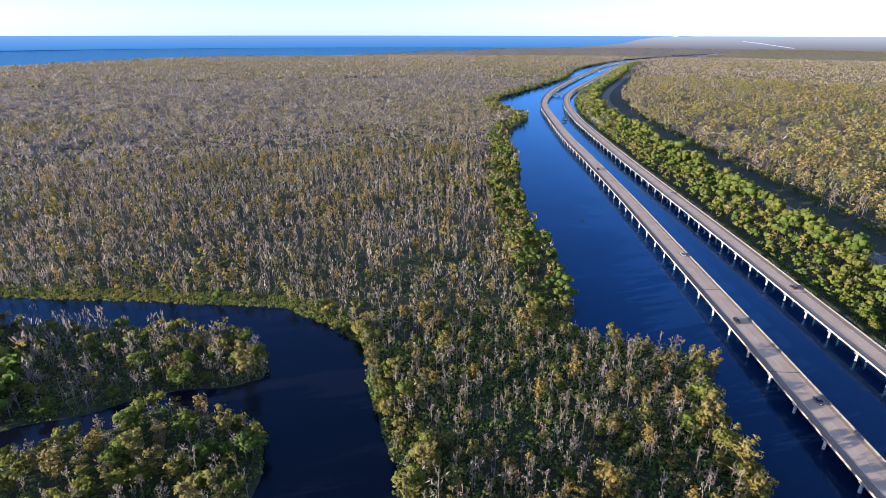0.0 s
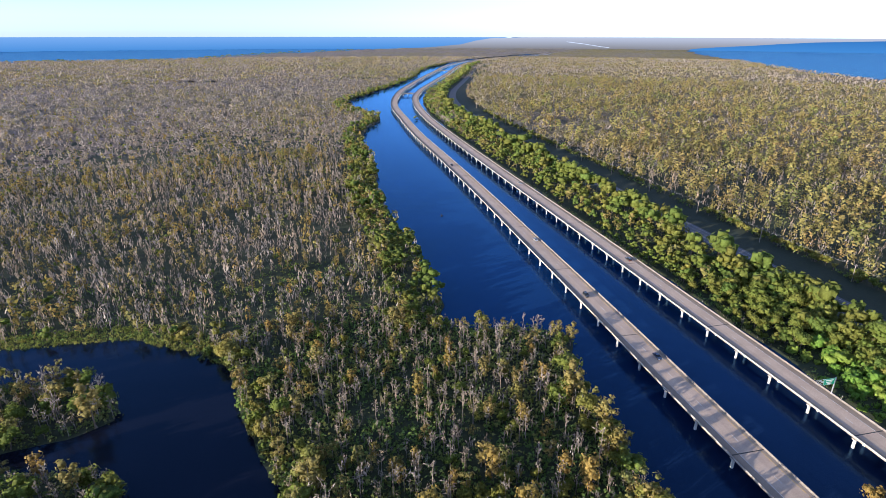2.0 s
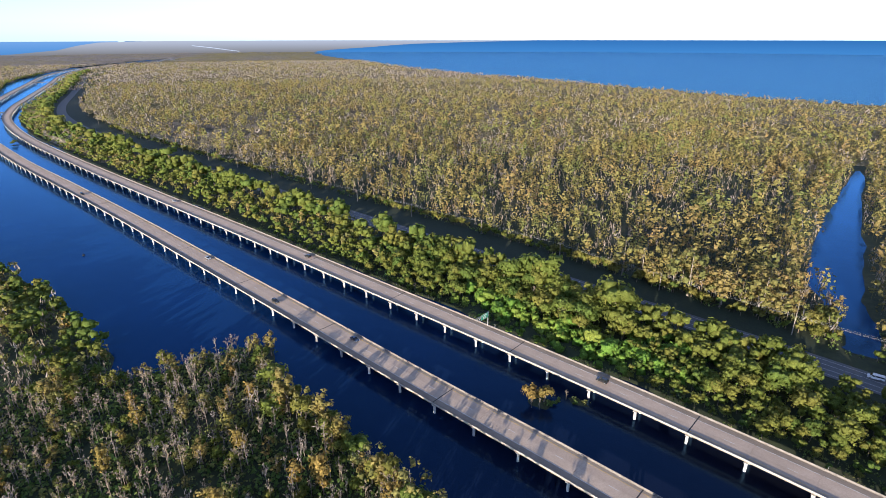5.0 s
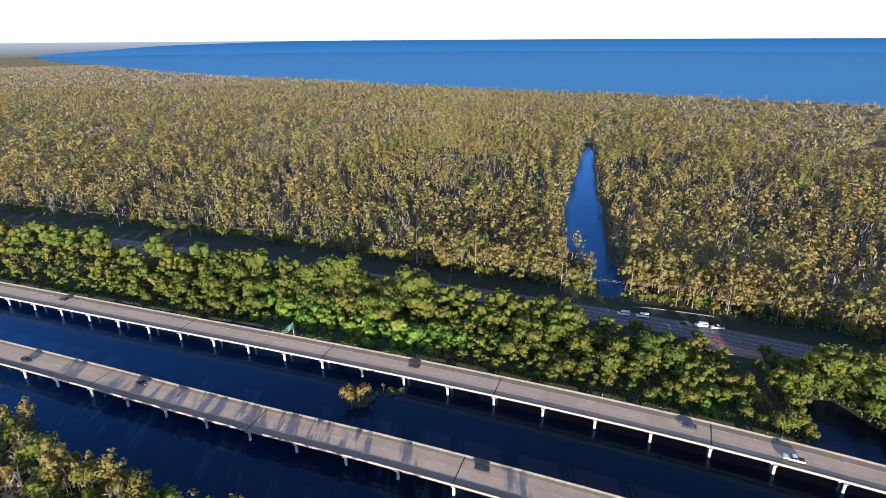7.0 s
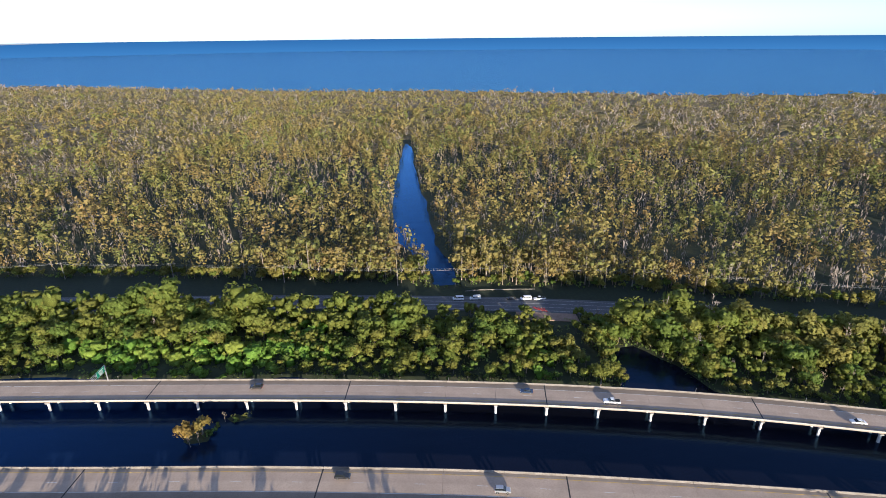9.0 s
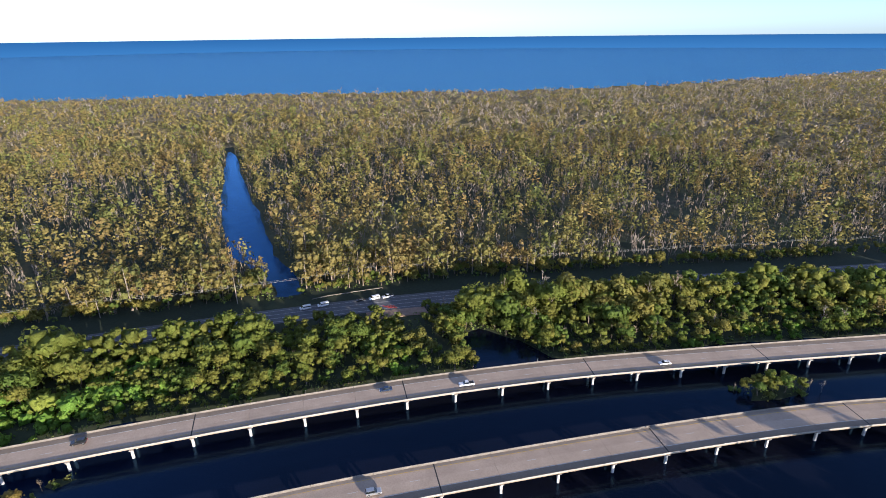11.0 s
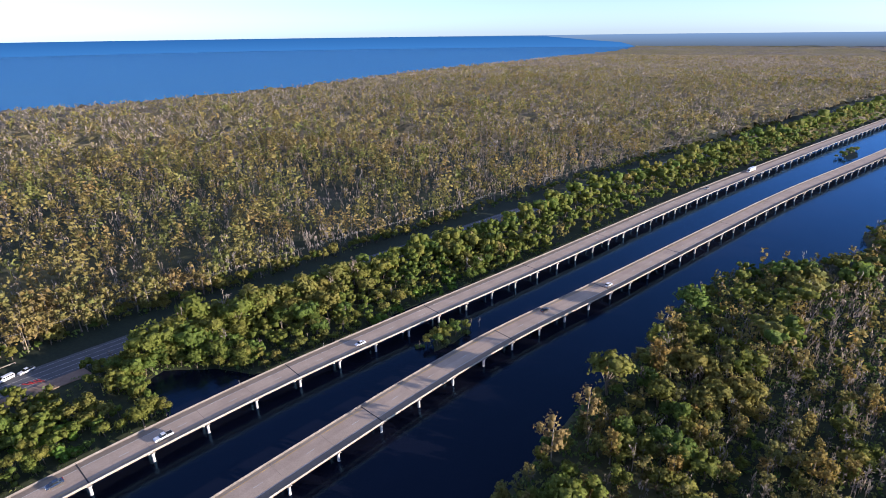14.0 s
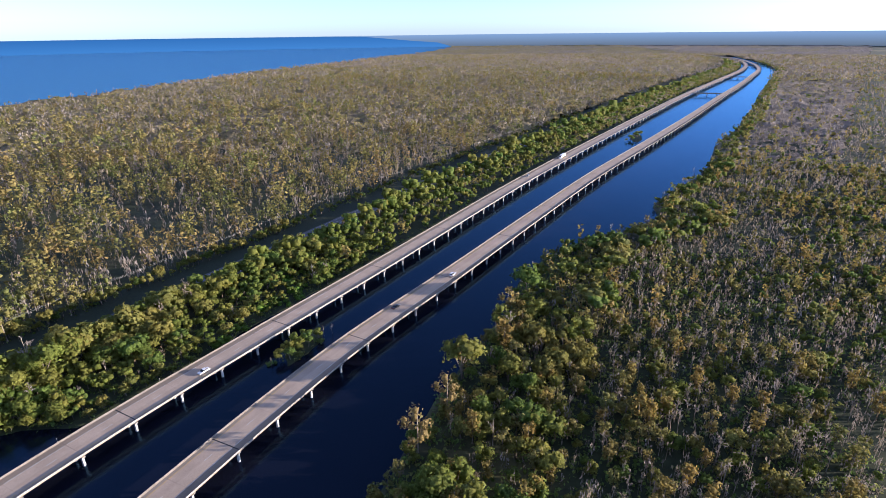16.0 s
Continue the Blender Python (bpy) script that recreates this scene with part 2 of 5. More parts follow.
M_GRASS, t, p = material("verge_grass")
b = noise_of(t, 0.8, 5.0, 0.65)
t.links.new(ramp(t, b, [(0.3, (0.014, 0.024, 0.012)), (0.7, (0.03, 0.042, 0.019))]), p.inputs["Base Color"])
p.inputs["Roughness"].default_value = 0.95
bump(t, p, b, 0.6, 0.2)
M_GRAVEL = stone_like("reddish_gravel", (0.20, 0.13, 0.09), (0.34, 0.25, 0.18), 0.5, 0.95, 3.0)


# self-glowing backdrop colour, graded by height: distance haze and brightness painted in
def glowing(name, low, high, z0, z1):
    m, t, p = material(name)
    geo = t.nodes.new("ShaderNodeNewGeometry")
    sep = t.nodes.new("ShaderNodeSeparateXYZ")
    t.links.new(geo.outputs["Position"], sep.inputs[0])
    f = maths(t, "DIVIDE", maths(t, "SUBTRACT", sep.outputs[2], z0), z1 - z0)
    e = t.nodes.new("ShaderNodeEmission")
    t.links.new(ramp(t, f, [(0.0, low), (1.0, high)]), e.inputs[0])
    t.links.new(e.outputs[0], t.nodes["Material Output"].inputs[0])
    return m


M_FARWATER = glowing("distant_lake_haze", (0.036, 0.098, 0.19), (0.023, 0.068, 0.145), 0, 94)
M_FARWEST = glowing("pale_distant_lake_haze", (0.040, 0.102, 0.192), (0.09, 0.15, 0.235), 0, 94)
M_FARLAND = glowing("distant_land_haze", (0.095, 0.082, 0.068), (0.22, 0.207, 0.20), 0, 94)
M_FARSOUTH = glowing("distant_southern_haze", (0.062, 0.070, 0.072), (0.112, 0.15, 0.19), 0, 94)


# ---- helpers of this scene ----
def mesh_of(name, verts, faces, mats, face_mat=None, smooth=False):
    me = bpy.data.meshes.new(name)
    me.from_pydata(verts, [], faces)
    for m in mats:
        me.materials.append(m)
    if face_mat is not None:
        me.polygons.foreach_set("material_index", face_mat)
    if smooth:
        me.polygons.foreach_set("use_smooth", [True] * len(me.polygons))
    me.update()
    return me


def quads(name, v, f, mats, face_mat=None, tint=None, normals=None):
    """A mesh out of arrays of corners and four-sided faces."""
    me = bpy.data.meshes.new(name)
    n = len(f)
    me.vertices.add(len(v))
    me.vertices.foreach_set("co", np.ascontiguousarray(v, np.float32).ravel())
    me.loops.add(n * 4)
    me.loops.foreach_set("vertex_index", np.ascontiguousarray(f, np.int32).ravel())
    me.polygons.add(n)
    me.polygons.foreach_set("loop_start", np.arange(0, n * 4, 4, dtype=np.int32))
    for m in mats:
        me.materials.append(m)
    if face_mat is not None:
        me.polygons.foreach_set("material_index", np.ascontiguousarray(face_mat, np.int32))
    if tint is not None:
        at = me.attributes.new("tint", "FLOAT", "POINT")
        at.data.foreach_set("value", np.ascontiguousarray(tint, np.float32))
    me.polygons.foreach_set("use_smooth", np.ones(n, bool))
    me.update(calc_edges=True)
    if normals is not None:
        at = me.attributes.new("custom_normal", "FLOAT_VECTOR", "POINT")
        at.data.foreach_set("vector", np.ascontiguousarray(normals, np.float32).ravel())
    return me


def part(name, me, parent, label=""):
    ob = new(name, me)
    ob.parent = parent
    return tagged(ob, label)


def part_bm(name, bm, mat, parent, label=""):
    me = bpy.data.meshes.new(name)
    bm.to_mesh(me)
    bm.free()
    me.materials.append(mat)
    return part(name, me, parent, label)


def box(bm, x, y, z, sx, sy, sz):
    m = Matrix.Translation((x, y, z)) @ Matrix.Diagonal((sx, sy, sz, 1))
    return bmesh.ops.create_cube(bm, size=1, matrix=m)["verts"]


def curve_through(knots):
    """A smooth function x(y) through (y, x) knots."""
    k = np.array(sorted(knots), float)
    ys, xs = k[:, 0], k[:, 1]
    d = np.diff(xs) / np.diff(ys)
    m = np.concatenate([[d[0]], (d[:-1] * np.diff(ys)[1:] + d[1:] * np.diff(ys)[:-1]) / (ys[2:] - ys[:-2]), [d[-1]]])

    def f(y):
        y = np.asarray(y, float)
        i = np.clip(np.searchsorted(ys, y) - 1, 0, len(ys) - 2)
        h = ys[i + 1] - ys[i]
        s = (y - ys[i]) / h
        inside = (2 * s**3 - 3 * s**2 + 1) * xs[i] + (s**3 - 2 * s**2 + s) * h * m[i] + (3 * s**2 - 2 * s**3) * xs[i + 1] + (s**3 - s**2) * h * m[i + 1]
        out = np.where(s < 0, xs[i] + (y - ys[i]) * m[i], xs[i + 1] + (y - ys[i + 1]) * m[i + 1])
        return np.where((s < 0) | (s > 1), out, inside)
    return f


def lattice(ix, iy, seed):
    h = (ix.astype(np.int64) * 374761393 + iy.astype(np.int64) * 668265263 + seed * 1442695041) & 0x7FFFFFFF
    h = ((h ^ (h >> 13)) * 1274126177) & 0x7FFFFFFF
    return ((h ^ (h >> 16)) & 0xFFFF) / 65535.0


def vnoise(x, y, size, seed=1):
    """Smooth noise from 0 to 1."""
    u, v = np.asarray(x, float) / size, np.asarray(y, float) / size
    ix, iy = np.floor(u), np.floor(v)
    fu, fv = u - ix, v - iy
    fu, fv = fu * fu * (3 - 2 * fu), fv * fv * (3 - 2 * fv)
    a, b = lattice(ix, iy, seed), lattice(ix + 1, iy, seed)
    c, d = lattice(ix, iy + 1, seed), lattice(ix + 1, iy + 1, seed)
    return (a * (1 - fu) + b * fu) * (1 - fv) + (c * (1 - fu) + d * fu) * fv


def poly_sd(x, y, poly):
    """Distance to a closed outline, negative inside."""
    best, inside = np.full(x.shape, 1e9), np.zeros(x.shape, bool)
    n = len(poly)
    for i in range(n):
        (x0, y0), (x1, y1) = poly[i], poly[(i + 1) % n]
        dx, dy = x1 - x0, y1 - y0
        s = np.clip(((x - x0) * dx + (y - y0) * dy) / (dx * dx + dy * dy), 0, 1)
        best = np.minimum(best, np.hypot(x - x0 - s * dx, y - y0 - s * dy))
        cross = ((y0 > y) != (y1 > y)) & (x < (x1 - x0) * (y - y0) / (dy if dy else 1e-9) + x0)
        inside ^= cross
    return np.where(inside, -best, best)


# ---- the plan ----
far_x = curve_through([(-4880, -58), (-4257, -165), (-3580, -297), (-2967, -424), (-2738, -460), (-2543, -480), (-2297, -462), (-2124, -430), (-1920, -377), (-1622, -283), (-1228, -157), (-914, -64), (-641, 14), (-450, 66), (-250, 114), (-170, 134), (-100, 150), (-50, 158), (0, 163.5), (50, 167.3), (100, 170), (200, 174), (300, 178), (500, 184), (650, 190), (842, 202), (972, 218), (1104, 244), (1226, 281), (1458, 373), (1793, 509), (2237, 688), (2660, 933), (2778, 1035), (2940, 1202), (3162, 1447), (3560, 1766)])
near_x = curve_through([(-3032, -433), (-2688, -494), (-2416, -494), (-2128, -467), (-1926, -428), (-1734, -374), (-1442, -290), (-1165, -204), (-876, -117), (-666, -51), (-486, 7), (-350, 45), (-250, 72), (-170, 94.3), (-130, 102), (-90, 108.2), (-50, 113.7), (-15, 118), (20, 121), (60, 123.7), (100, 125.5), (200, 131.5), (300, 137), (400, 142.5), (534, 148), (677, 153), (818, 163), (987, 179), (1074, 196), (1213, 233), (1423, 308), (1817, 462), (2276, 654), (2659, 893), (2790, 1005), (2950, 1165), (3175, 1405), (3560, 1715)])
west_shore = curve_through([(-2800, -520), (-2393, -520), (-2045, -498), (-1736, -421), (-1196, -273), (-816, -168), (-698, -126), (-540, -90), (-430, -42), (-372, -34), (-338, 2), (-292, 30), (-231, 38), (-161, 49), (-105, 54), (-40, 66), (40, 81), (110, 91), (164, 98), (197, 97), (208, 64), (232, 64), (309, 66), (426, 63), (507, 73), (721, 88), (900, 133), (940, 118), (1060, 105), (1204, 160), (1369, 240), (1605, 344), (2065, 500), (2385, 672), (2700, 860), (2950, 1085), (3500, 1600)])
lake_b = curve_through([(-4194, 1256), (-3539, 1160), (-2917, 1160), (-2316, 1140), (-1786, 1170), (-1294, 1120), (-861, 1100), (-536, 1140), (-244, 1237), (94, 1310), (267, 1341), (544, 1408), (746, 1476), (1518, 1711), (2100, 2016), (2772, 2362), (3970, 3200), (5000, 4600)])
lake_a = curve_through([(-5000, 200), (-2600, 1000), (-1900, 1700), (-1581, 2036), (-1483, 2370), (-1295, 2718), (-552, 3054), (-88, 3753), (271, 4173), (1108, 5255), (2000, 6900)])
creek_mid = curve_through([(255, -13), (280, -11), (335, 4), (400, 9), (488, 12), (640, 14)])
creek_half = curve_through([(255, 6), (280, 6.5), (335, 12), (400, 13), (488, 10), (600, 6), (660, 3)])
POND = [(-270, 243), (-223, 246), (-165, 243), (-120, 239), (-78, 236), (-62, 225), (-47, 214), (-35, 202), (-29, 180), (-25, 160), (-19, 142), (-14, 130), (-13, 110), (-20, 80), (-70, 60), (-160, 80), (-270, 110)]
ISLE_1 = [(-300, 222), (-198, 218), (-130, 215), (-85, 205), (-72, 190), (-68, 178), (-81, 171), (-103, 169), (-124, 156), (-150, 146), (-300, 120)]
ISLE_2 = [(-142, 132), (-128, 141), (-112, 148), (-102, 158), (-70, 153), (-58, 140), (-54, 118), (-62, 95), (-120, 90), (-170, 108)]
INLET = [(158, -108), (162, -76), (178, -75), (188, -77), (195, -81), (198, -89), (190, -95), (182, -100), (171, -106)]
EAST_SHORE = 14.5      # from the far bridge's middle


def land(x, y):
    """Metres from the nearest water: positive on land."""
    xe = far_x(y) + EAST_SHORE + 3 * (vnoise(y, x * 0, 37, 5) - 0.5)
    d = np.maximum(west_shore(y) - x, x - xe)
    d = np.maximum(d, np.maximum(y - 3400, -2950 - y))
    inlet = poly_sd(x, y, INLET) + 4 * (vnoise(x, y, 9, 6) - 0.5)
    d = np.minimum(d, inlet)
    d = np.minimum(d, lake_b(y) - x)
    d = np.minimum(d, lake_a(x) - y)
    pond = poly_sd(x, y, POND)
    pond = np.maximum(pond, -np.minimum(poly_sd(x, y, ISLE_1), poly_sd(x, y, ISLE_2)))
    d = np.minimum(d, pond)
    creek = np.maximum(np.abs(y - creek_mid(x)) - creek_half(x), np.maximum(x - 685, 264 - x)) + 4.5 * (vnoise(x, y, 12, 7) - 0.5)
    d = np.minimum(d, creek)
    # the little islets between the two bridges
    for cx, cy, ax, ay in ((150.5, 76.5, 4.4, 5.6), (159, 66, 3, 4.5), (115.5, -173, 5.5, 15), (186, 842, 12, 8), (-37, -713, 8, 30), (-150, -1165, 6, 6)):
        d = np.maximum(d, (1 - np.hypot((x - cx) / ax, (y - cy) / ay)) * 6)
    return d + 2.4 * (vnoise(x, y, 13, 3) - 0.5) + 1.2 * (vnoise(x, y, 5, 4) - 0.5)


def ground_z(x, y, d=None):
    d = land(x, y) if d is None else d
    z = np.clip(d * 0.16, -2.0, 0.55) + np.clip(d * 0.1, 0, 1) * 0.5 * (vnoise(x, y, 21, 8) - 0.5)
    o = x - far_x(y)
    flat = np.clip((o - 60) / 8, 0, 1) * np.clip((114 - o) / 8, 0, 1) * np.clip((d - 2) / 4, 0, 1) * (np.abs(y) < 3000)
    return z * (1 - flat) + 0.9 * flat


# ground: one sheet to the horizon
def axis_steps(a, b, step, reach, count):
    inner = np.arange(a, b + step, step)
    k = np.linspace(0, 1, count + 1)[1:]
    q = k**2.6
    lo = a - (step * count * k * 0.6 + (reach + a - step * count * 0.6) * q)
    hi = inner[-1] + (step * count * k * 0.6 + (reach - inner[-1] - step * count * 0.6) * q)
    return np.concatenate([lo[::-1], inner, hi])


gx, gy = axis_steps(-250, 300, 5.6, 4940, 52), axis_steps(-420, 440, 5.8, 4940, 60)
X, Y = np.meshgrid(gx, gy)
Z = ground_z(X, Y)
nx, ny = len(gx), len(gy)
idx = np.arange(nx * ny).reshape(ny, nx)
fq = np.stack([idx[:-1, :-1], idx[:-1, 1:], idx[1:, 1:], idx[1:, :-1]], -1).reshape(-1, 4)
v = np.stack([X, Y, Z], -1).reshape(-1, 3)
keep = np.hypot(v[fq, 0], v[fq, 1]).max(1) < 4945
ground = new("ground", quads("ground", v, fq[keep], [M_GROUND]))
tagged(ground, "dark swamp floor with mud, litter and low green growth", "ground", kind="structure")
ground.data.polygons.foreach_set("use_smooth", [True] * len(ground.data.polygons))

bm = bmesh.new()
bmesh.ops.create_circle(bm, cap_ends=True, segments=128, radius=4948)
water = new("water", bpy.data.meshes.new("water"))
bm.to_mesh(water.data)
bm.free()
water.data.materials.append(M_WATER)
tagged(water, "dark tannic-brown swamp and lake water with small ripples and painted sky blue", "water", kind="structure")


def ring(name, rr, profile, mat, label):
    """A far-off band; profile: azimuth, height of its lower and upper edge."""
    az = np.array(profile, float)
    steps = np.arange(az[0, 0], az[-1, 0] + 0.25, 0.5)
    vs, fs = [], []
    for q in steps:
        lo, hi = np.interp(q, az[:, 0], az[:, 1]), np.interp(q, az[:, 0], az[:, 2])
        for z in (lo, max(hi, lo + 0.5)):
            vs.append((rr * math.sin(radians(q)), rr * math.cos(radians(q)), z))
    for i in range(len(steps) - 1):
        fs.append((2 * i, 2 * i + 1, 2 * i + 3, 2 * i + 2))
    return tagged(new(name, mesh_of(name, vs, fs, [mat])), label, "backdrop", kind="structure")


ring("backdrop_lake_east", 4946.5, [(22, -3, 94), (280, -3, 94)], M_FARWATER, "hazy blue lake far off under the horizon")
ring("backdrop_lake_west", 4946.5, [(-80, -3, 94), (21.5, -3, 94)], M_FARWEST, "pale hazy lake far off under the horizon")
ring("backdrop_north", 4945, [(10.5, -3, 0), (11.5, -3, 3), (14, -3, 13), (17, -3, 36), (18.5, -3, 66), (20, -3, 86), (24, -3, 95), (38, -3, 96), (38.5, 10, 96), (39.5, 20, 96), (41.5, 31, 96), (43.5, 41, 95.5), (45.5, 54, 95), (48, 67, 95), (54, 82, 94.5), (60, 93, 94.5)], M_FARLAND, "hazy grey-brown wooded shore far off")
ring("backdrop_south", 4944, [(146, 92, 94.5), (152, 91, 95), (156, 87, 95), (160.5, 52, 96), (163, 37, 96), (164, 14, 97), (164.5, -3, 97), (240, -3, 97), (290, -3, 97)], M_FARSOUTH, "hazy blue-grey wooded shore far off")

# a pale stretch of the causeway, far off across the lake, as a self-glowing sliver
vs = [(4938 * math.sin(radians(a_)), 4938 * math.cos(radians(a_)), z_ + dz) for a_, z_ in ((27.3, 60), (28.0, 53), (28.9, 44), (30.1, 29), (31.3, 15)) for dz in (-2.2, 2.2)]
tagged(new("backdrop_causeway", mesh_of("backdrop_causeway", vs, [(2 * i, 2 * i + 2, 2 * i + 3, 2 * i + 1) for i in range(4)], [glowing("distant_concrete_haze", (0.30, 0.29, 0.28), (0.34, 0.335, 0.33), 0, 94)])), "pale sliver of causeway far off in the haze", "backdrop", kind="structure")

# ---- the two causeway bridges ----
SPAN, HALF, TOP = 17.85, 6.25, 5.0


def stations(fx, y0, y1, anchor_y):
    ys = np.arange(y0, y1, 1.0)
    xs = fx(ys)
    s = np.concatenate([[0], np.cumsum(np.hypot(np.diff(xs), np.diff(ys)))])
    s -= np.interp(anchor_y, ys, s)
    k = np.arange(math.ceil(s[0] / SPAN), math.floor(s[-1] / SPAN) + 1)
    return k, ys, xs, s


def frame_at(st, d):
    """Place and rightward normal at d metres along."""
    _, ys, xs, s = st
    p = np.array([np.interp(d, s, xs), np.interp(d, s, ys)])
    q = np.array([np.interp(d + 1.5, s, xs), np.interp(d + 1.5, s, ys)])
    r = np.array([np.interp(d - 1.5, s, xs), np.interp(d - 1.5, s, ys)])
    t_ = (q - r) / np.linalg.norm(q - r)
    return p, np.array([t_[1], -t_[0]]), t_


SLAB = [(-HALF, TOP), (-2.0, TOP + 0.03), (2.0, TOP + 0.03), (HALF, TOP), (HALF, TOP - 0.28), (5.0, TOP - 0.36), (5.0, TOP - 1.15), (-5.0, TOP - 1.15), (-5.0, TOP - 0.36), (-HALF, TOP - 0.28)]
BARRIER = [(0.0, 0.004), (0.0, 0.57), (0.18, 0.57), (0.25, 0.28), (0.42, 0.10), (0.42, 0.004)]


def sweep(st, d0, d1, n, section):
    """A closed section carried along from d0 to d1. Gives corners, faces and the offset of every corner."""
    vs, fs, off = [], [], []
    m = len(section)
    for i in range(n + 1):
        p, r, _ = frame_at(st, d0 + (d1 - d0) * i / n)
        for u, z in section:
            vs.append((p[0] + r[0] * u, p[1] + r[1] * u, z))
            off.append(u)
    for i in range(n):
        for j in range(m):
            a, b = i * m + j, i * m + (j + 1) % m
            fs.append((a, b, b + m, a + m))
    fs.append(tuple(range(m)))
    fs.append(tuple(range(n * m + m - 1, n * m - 1, -1)))
    return vs, fs, off


def swept(name, st, d0, d1, n, section, mat, attr=0):
    vs, fs, off = sweep(st, d0, d1, n, section)
    me = mesh_of(name, vs, fs, [mat])
    if attr:
        at = me.attributes.new("across", "FLOAT", "POINT")
        at.data.foreach_set("value", [q * attr for q in off])
    return me


def column_mesh(r, z0, z1, n=10):
    vs = [(r * math.cos(6.2832 * i / n), r * math.sin(6.2832 * i / n), z) for z in (z0, z1) for i in range(n)]
    fs = [(i, (i + 1) % n, n + (i + 1) % n, n + i) for i in range(n)] + [tuple(range(n, 2 * n))]
    return mesh_of("column", vs, fs, [M_PIER], smooth=False)


def cap_mesh():
    bm = bmesh.new()
    box(bm, 0, 0, TOP - 1.5, 11.6, 1.15, 0.68)
    lower = [q for q in bm.verts if q.co.z < TOP - 1.6 and abs(q.co.x) > 5]
    for q in lower:
        q.co.x *= 0.9
    bmesh.ops.bevel(bm, geom=bm.edges[:], offset=0.05, segments=1, affect="EDGES")
    me = bpy.data.meshes.new("pier_cap")
    bm.to_mesh(me)
    bm.free()
    me.materials.append(M_PIER)
    return me


FAR_CAP = mesh_of("far_cap", [(x_, y_, z_) for z_ in (TOP - 1.84, TOP - 1.16) for x_, y_ in ((-5.8, -0.57), (5.8, -0.57), (5.8, 0.57), (-5.8, 0.57))], [(3, 2, 1, 0), (4, 5, 6, 7), (0, 1, 5, 4), (1, 2, 6, 5), (2, 3, 7, 6), (3, 0, 4, 7)], [M_PIER])
FAR_COLUMN = column_mesh(0.48, -2.2, TOP - 1.84, 5)
CAP, COLUMN = cap_mesh(), column_mesh(0.48, -2.2, TOP - 1.84, 8)


def bridge(label, fx, y0, y1, near0, near1, anchor, joint_phase, side):
    root = tagged(new("causeway_bridge"), label, "bridge", group="causeway bridges", kind="thing")
    st = stations(fx, y0, y1, anchor)
    far_vs = {"span": ([], [], []), "barrier": ([], [], []), "pier": ([], [], [])}

    def add(key, vs, fs, off=None):
        V, Fc, O = far_vs[key]
        n = len(V)
        V.extend(vs)
        Fc.extend(tuple(i + n for i in f) for f in fs)
        O.extend(off if off is not None else [0.0] * len(vs))

    for k in st[0][:-1]:
        d0, d1 = k * SPAN, (k + 1) * SPAN
        p, r, t_ = frame_at(st, d0)
        near = near0 < p[1] < near1
        turn = Matrix(((r[0], t_[0], 0, p[0]), (r[1], t_[1], 0, p[1]), (0, 0, 1, 0), (0, 0, 0, 1)))
        left = [(u - HALF, z + TOP) for u, z in BARRIER]
        right = [(HALF - u, z + TOP) for u, z in BARRIER][::-1]
        if near:
            part("deck_span", swept("deck_span", st, d0 + 0.02, d1 - 0.02, 2, SLAB, M_DECK, side), root, "pale tan concrete deck span")
            for sec in (left, right):
                ob = part("barrier", swept("barrier", st, d0 + 0.03, d1 - 0.03, 2, sec, M_CONC), root, "weathered concrete parapet")
                ob.data.materials.append(M_FASCIA)
                for seg in range(2):
                    ob.data.polygons[seg * 6 + (0 if sec is left else 4)].material_index = 1
            cap = part("pier_cap", CAP, root, "white concrete cap beam")
            cap.matrix_local = turn
            for u in (-4.6, 0.0, 4.6):
                col = part("column", COLUMN, cap)
                col.matrix_local = Matrix.Translation((u, 0, 0))
            if k % 4 == joint_phase:
                sec = [(-HALF + 0.45, TOP + 0.036), (HALF - 0.45, TOP + 0.036), (HALF - 0.45, TOP + 0.01), (-HALF + 0.45, TOP + 0.01)]
                part("expansion_joint", swept("expansion_joint", st, d0 - 0.2, d0 + 0.2, 1, sec, M_JOINT), root, "dark rubber expansion joint")
            for u0, mat, nm in ((-4.35 * side, M_YELLOW, "edge_line"), (3.1 * side, M_LINE, "edge_line")):
                sec = [(u0, TOP + 0.036), (u0 + 0.14, TOP + 0.036), (u0 + 0.14, TOP + 0.02), (u0, TOP + 0.02)]
                part(nm, swept(nm, st, d0 + 0.4, d1 - 0.4, 2, sec, mat), root)
            c0 = -0.62 * side
            sec = [(c0 - 0.07, TOP + 0.038), (c0 + 0.07, TOP + 0.038), (c0 + 0.07, TOP + 0.02), (c0 - 0.07, TOP + 0.02)]
            part("lane_dash", swept("lane_dash", st, d0 + 5, d0 + 8, 1, sec, M_LINE), root)
        else:
            add("span", *sweep(st, d0, d1, 1, SLAB))
            for sec in (left, right):
                add("barrier", *sweep(st, d0, d1, 1, sec)[:2])
            for me, shift in ((FAR_CAP, 0.0), (FAR_COLUMN, -4.6), (FAR_COLUMN, 4.6)):
                add("pier", [tuple(turn @ (q.co + Vector((shift, 0, 0)))) for q in me.vertices], [tuple(f.vertices) for f in me.polygons])
    for key, mat in (("span", M_DECK), ("barrier", M_CONC), ("pier", M_PIER)):
        V, Fc, O = far_vs[key]
        me = mesh_of(key, V, Fc, [mat])
        if key == "span":
            me.attributes.new("across", "FLOAT", "POINT").data.foreach_set("value", [q * side for q in O])
        tagged(part("distant_" + key, me, root), "run of the bridge far down the canal", kind="stuff")
    return root, st


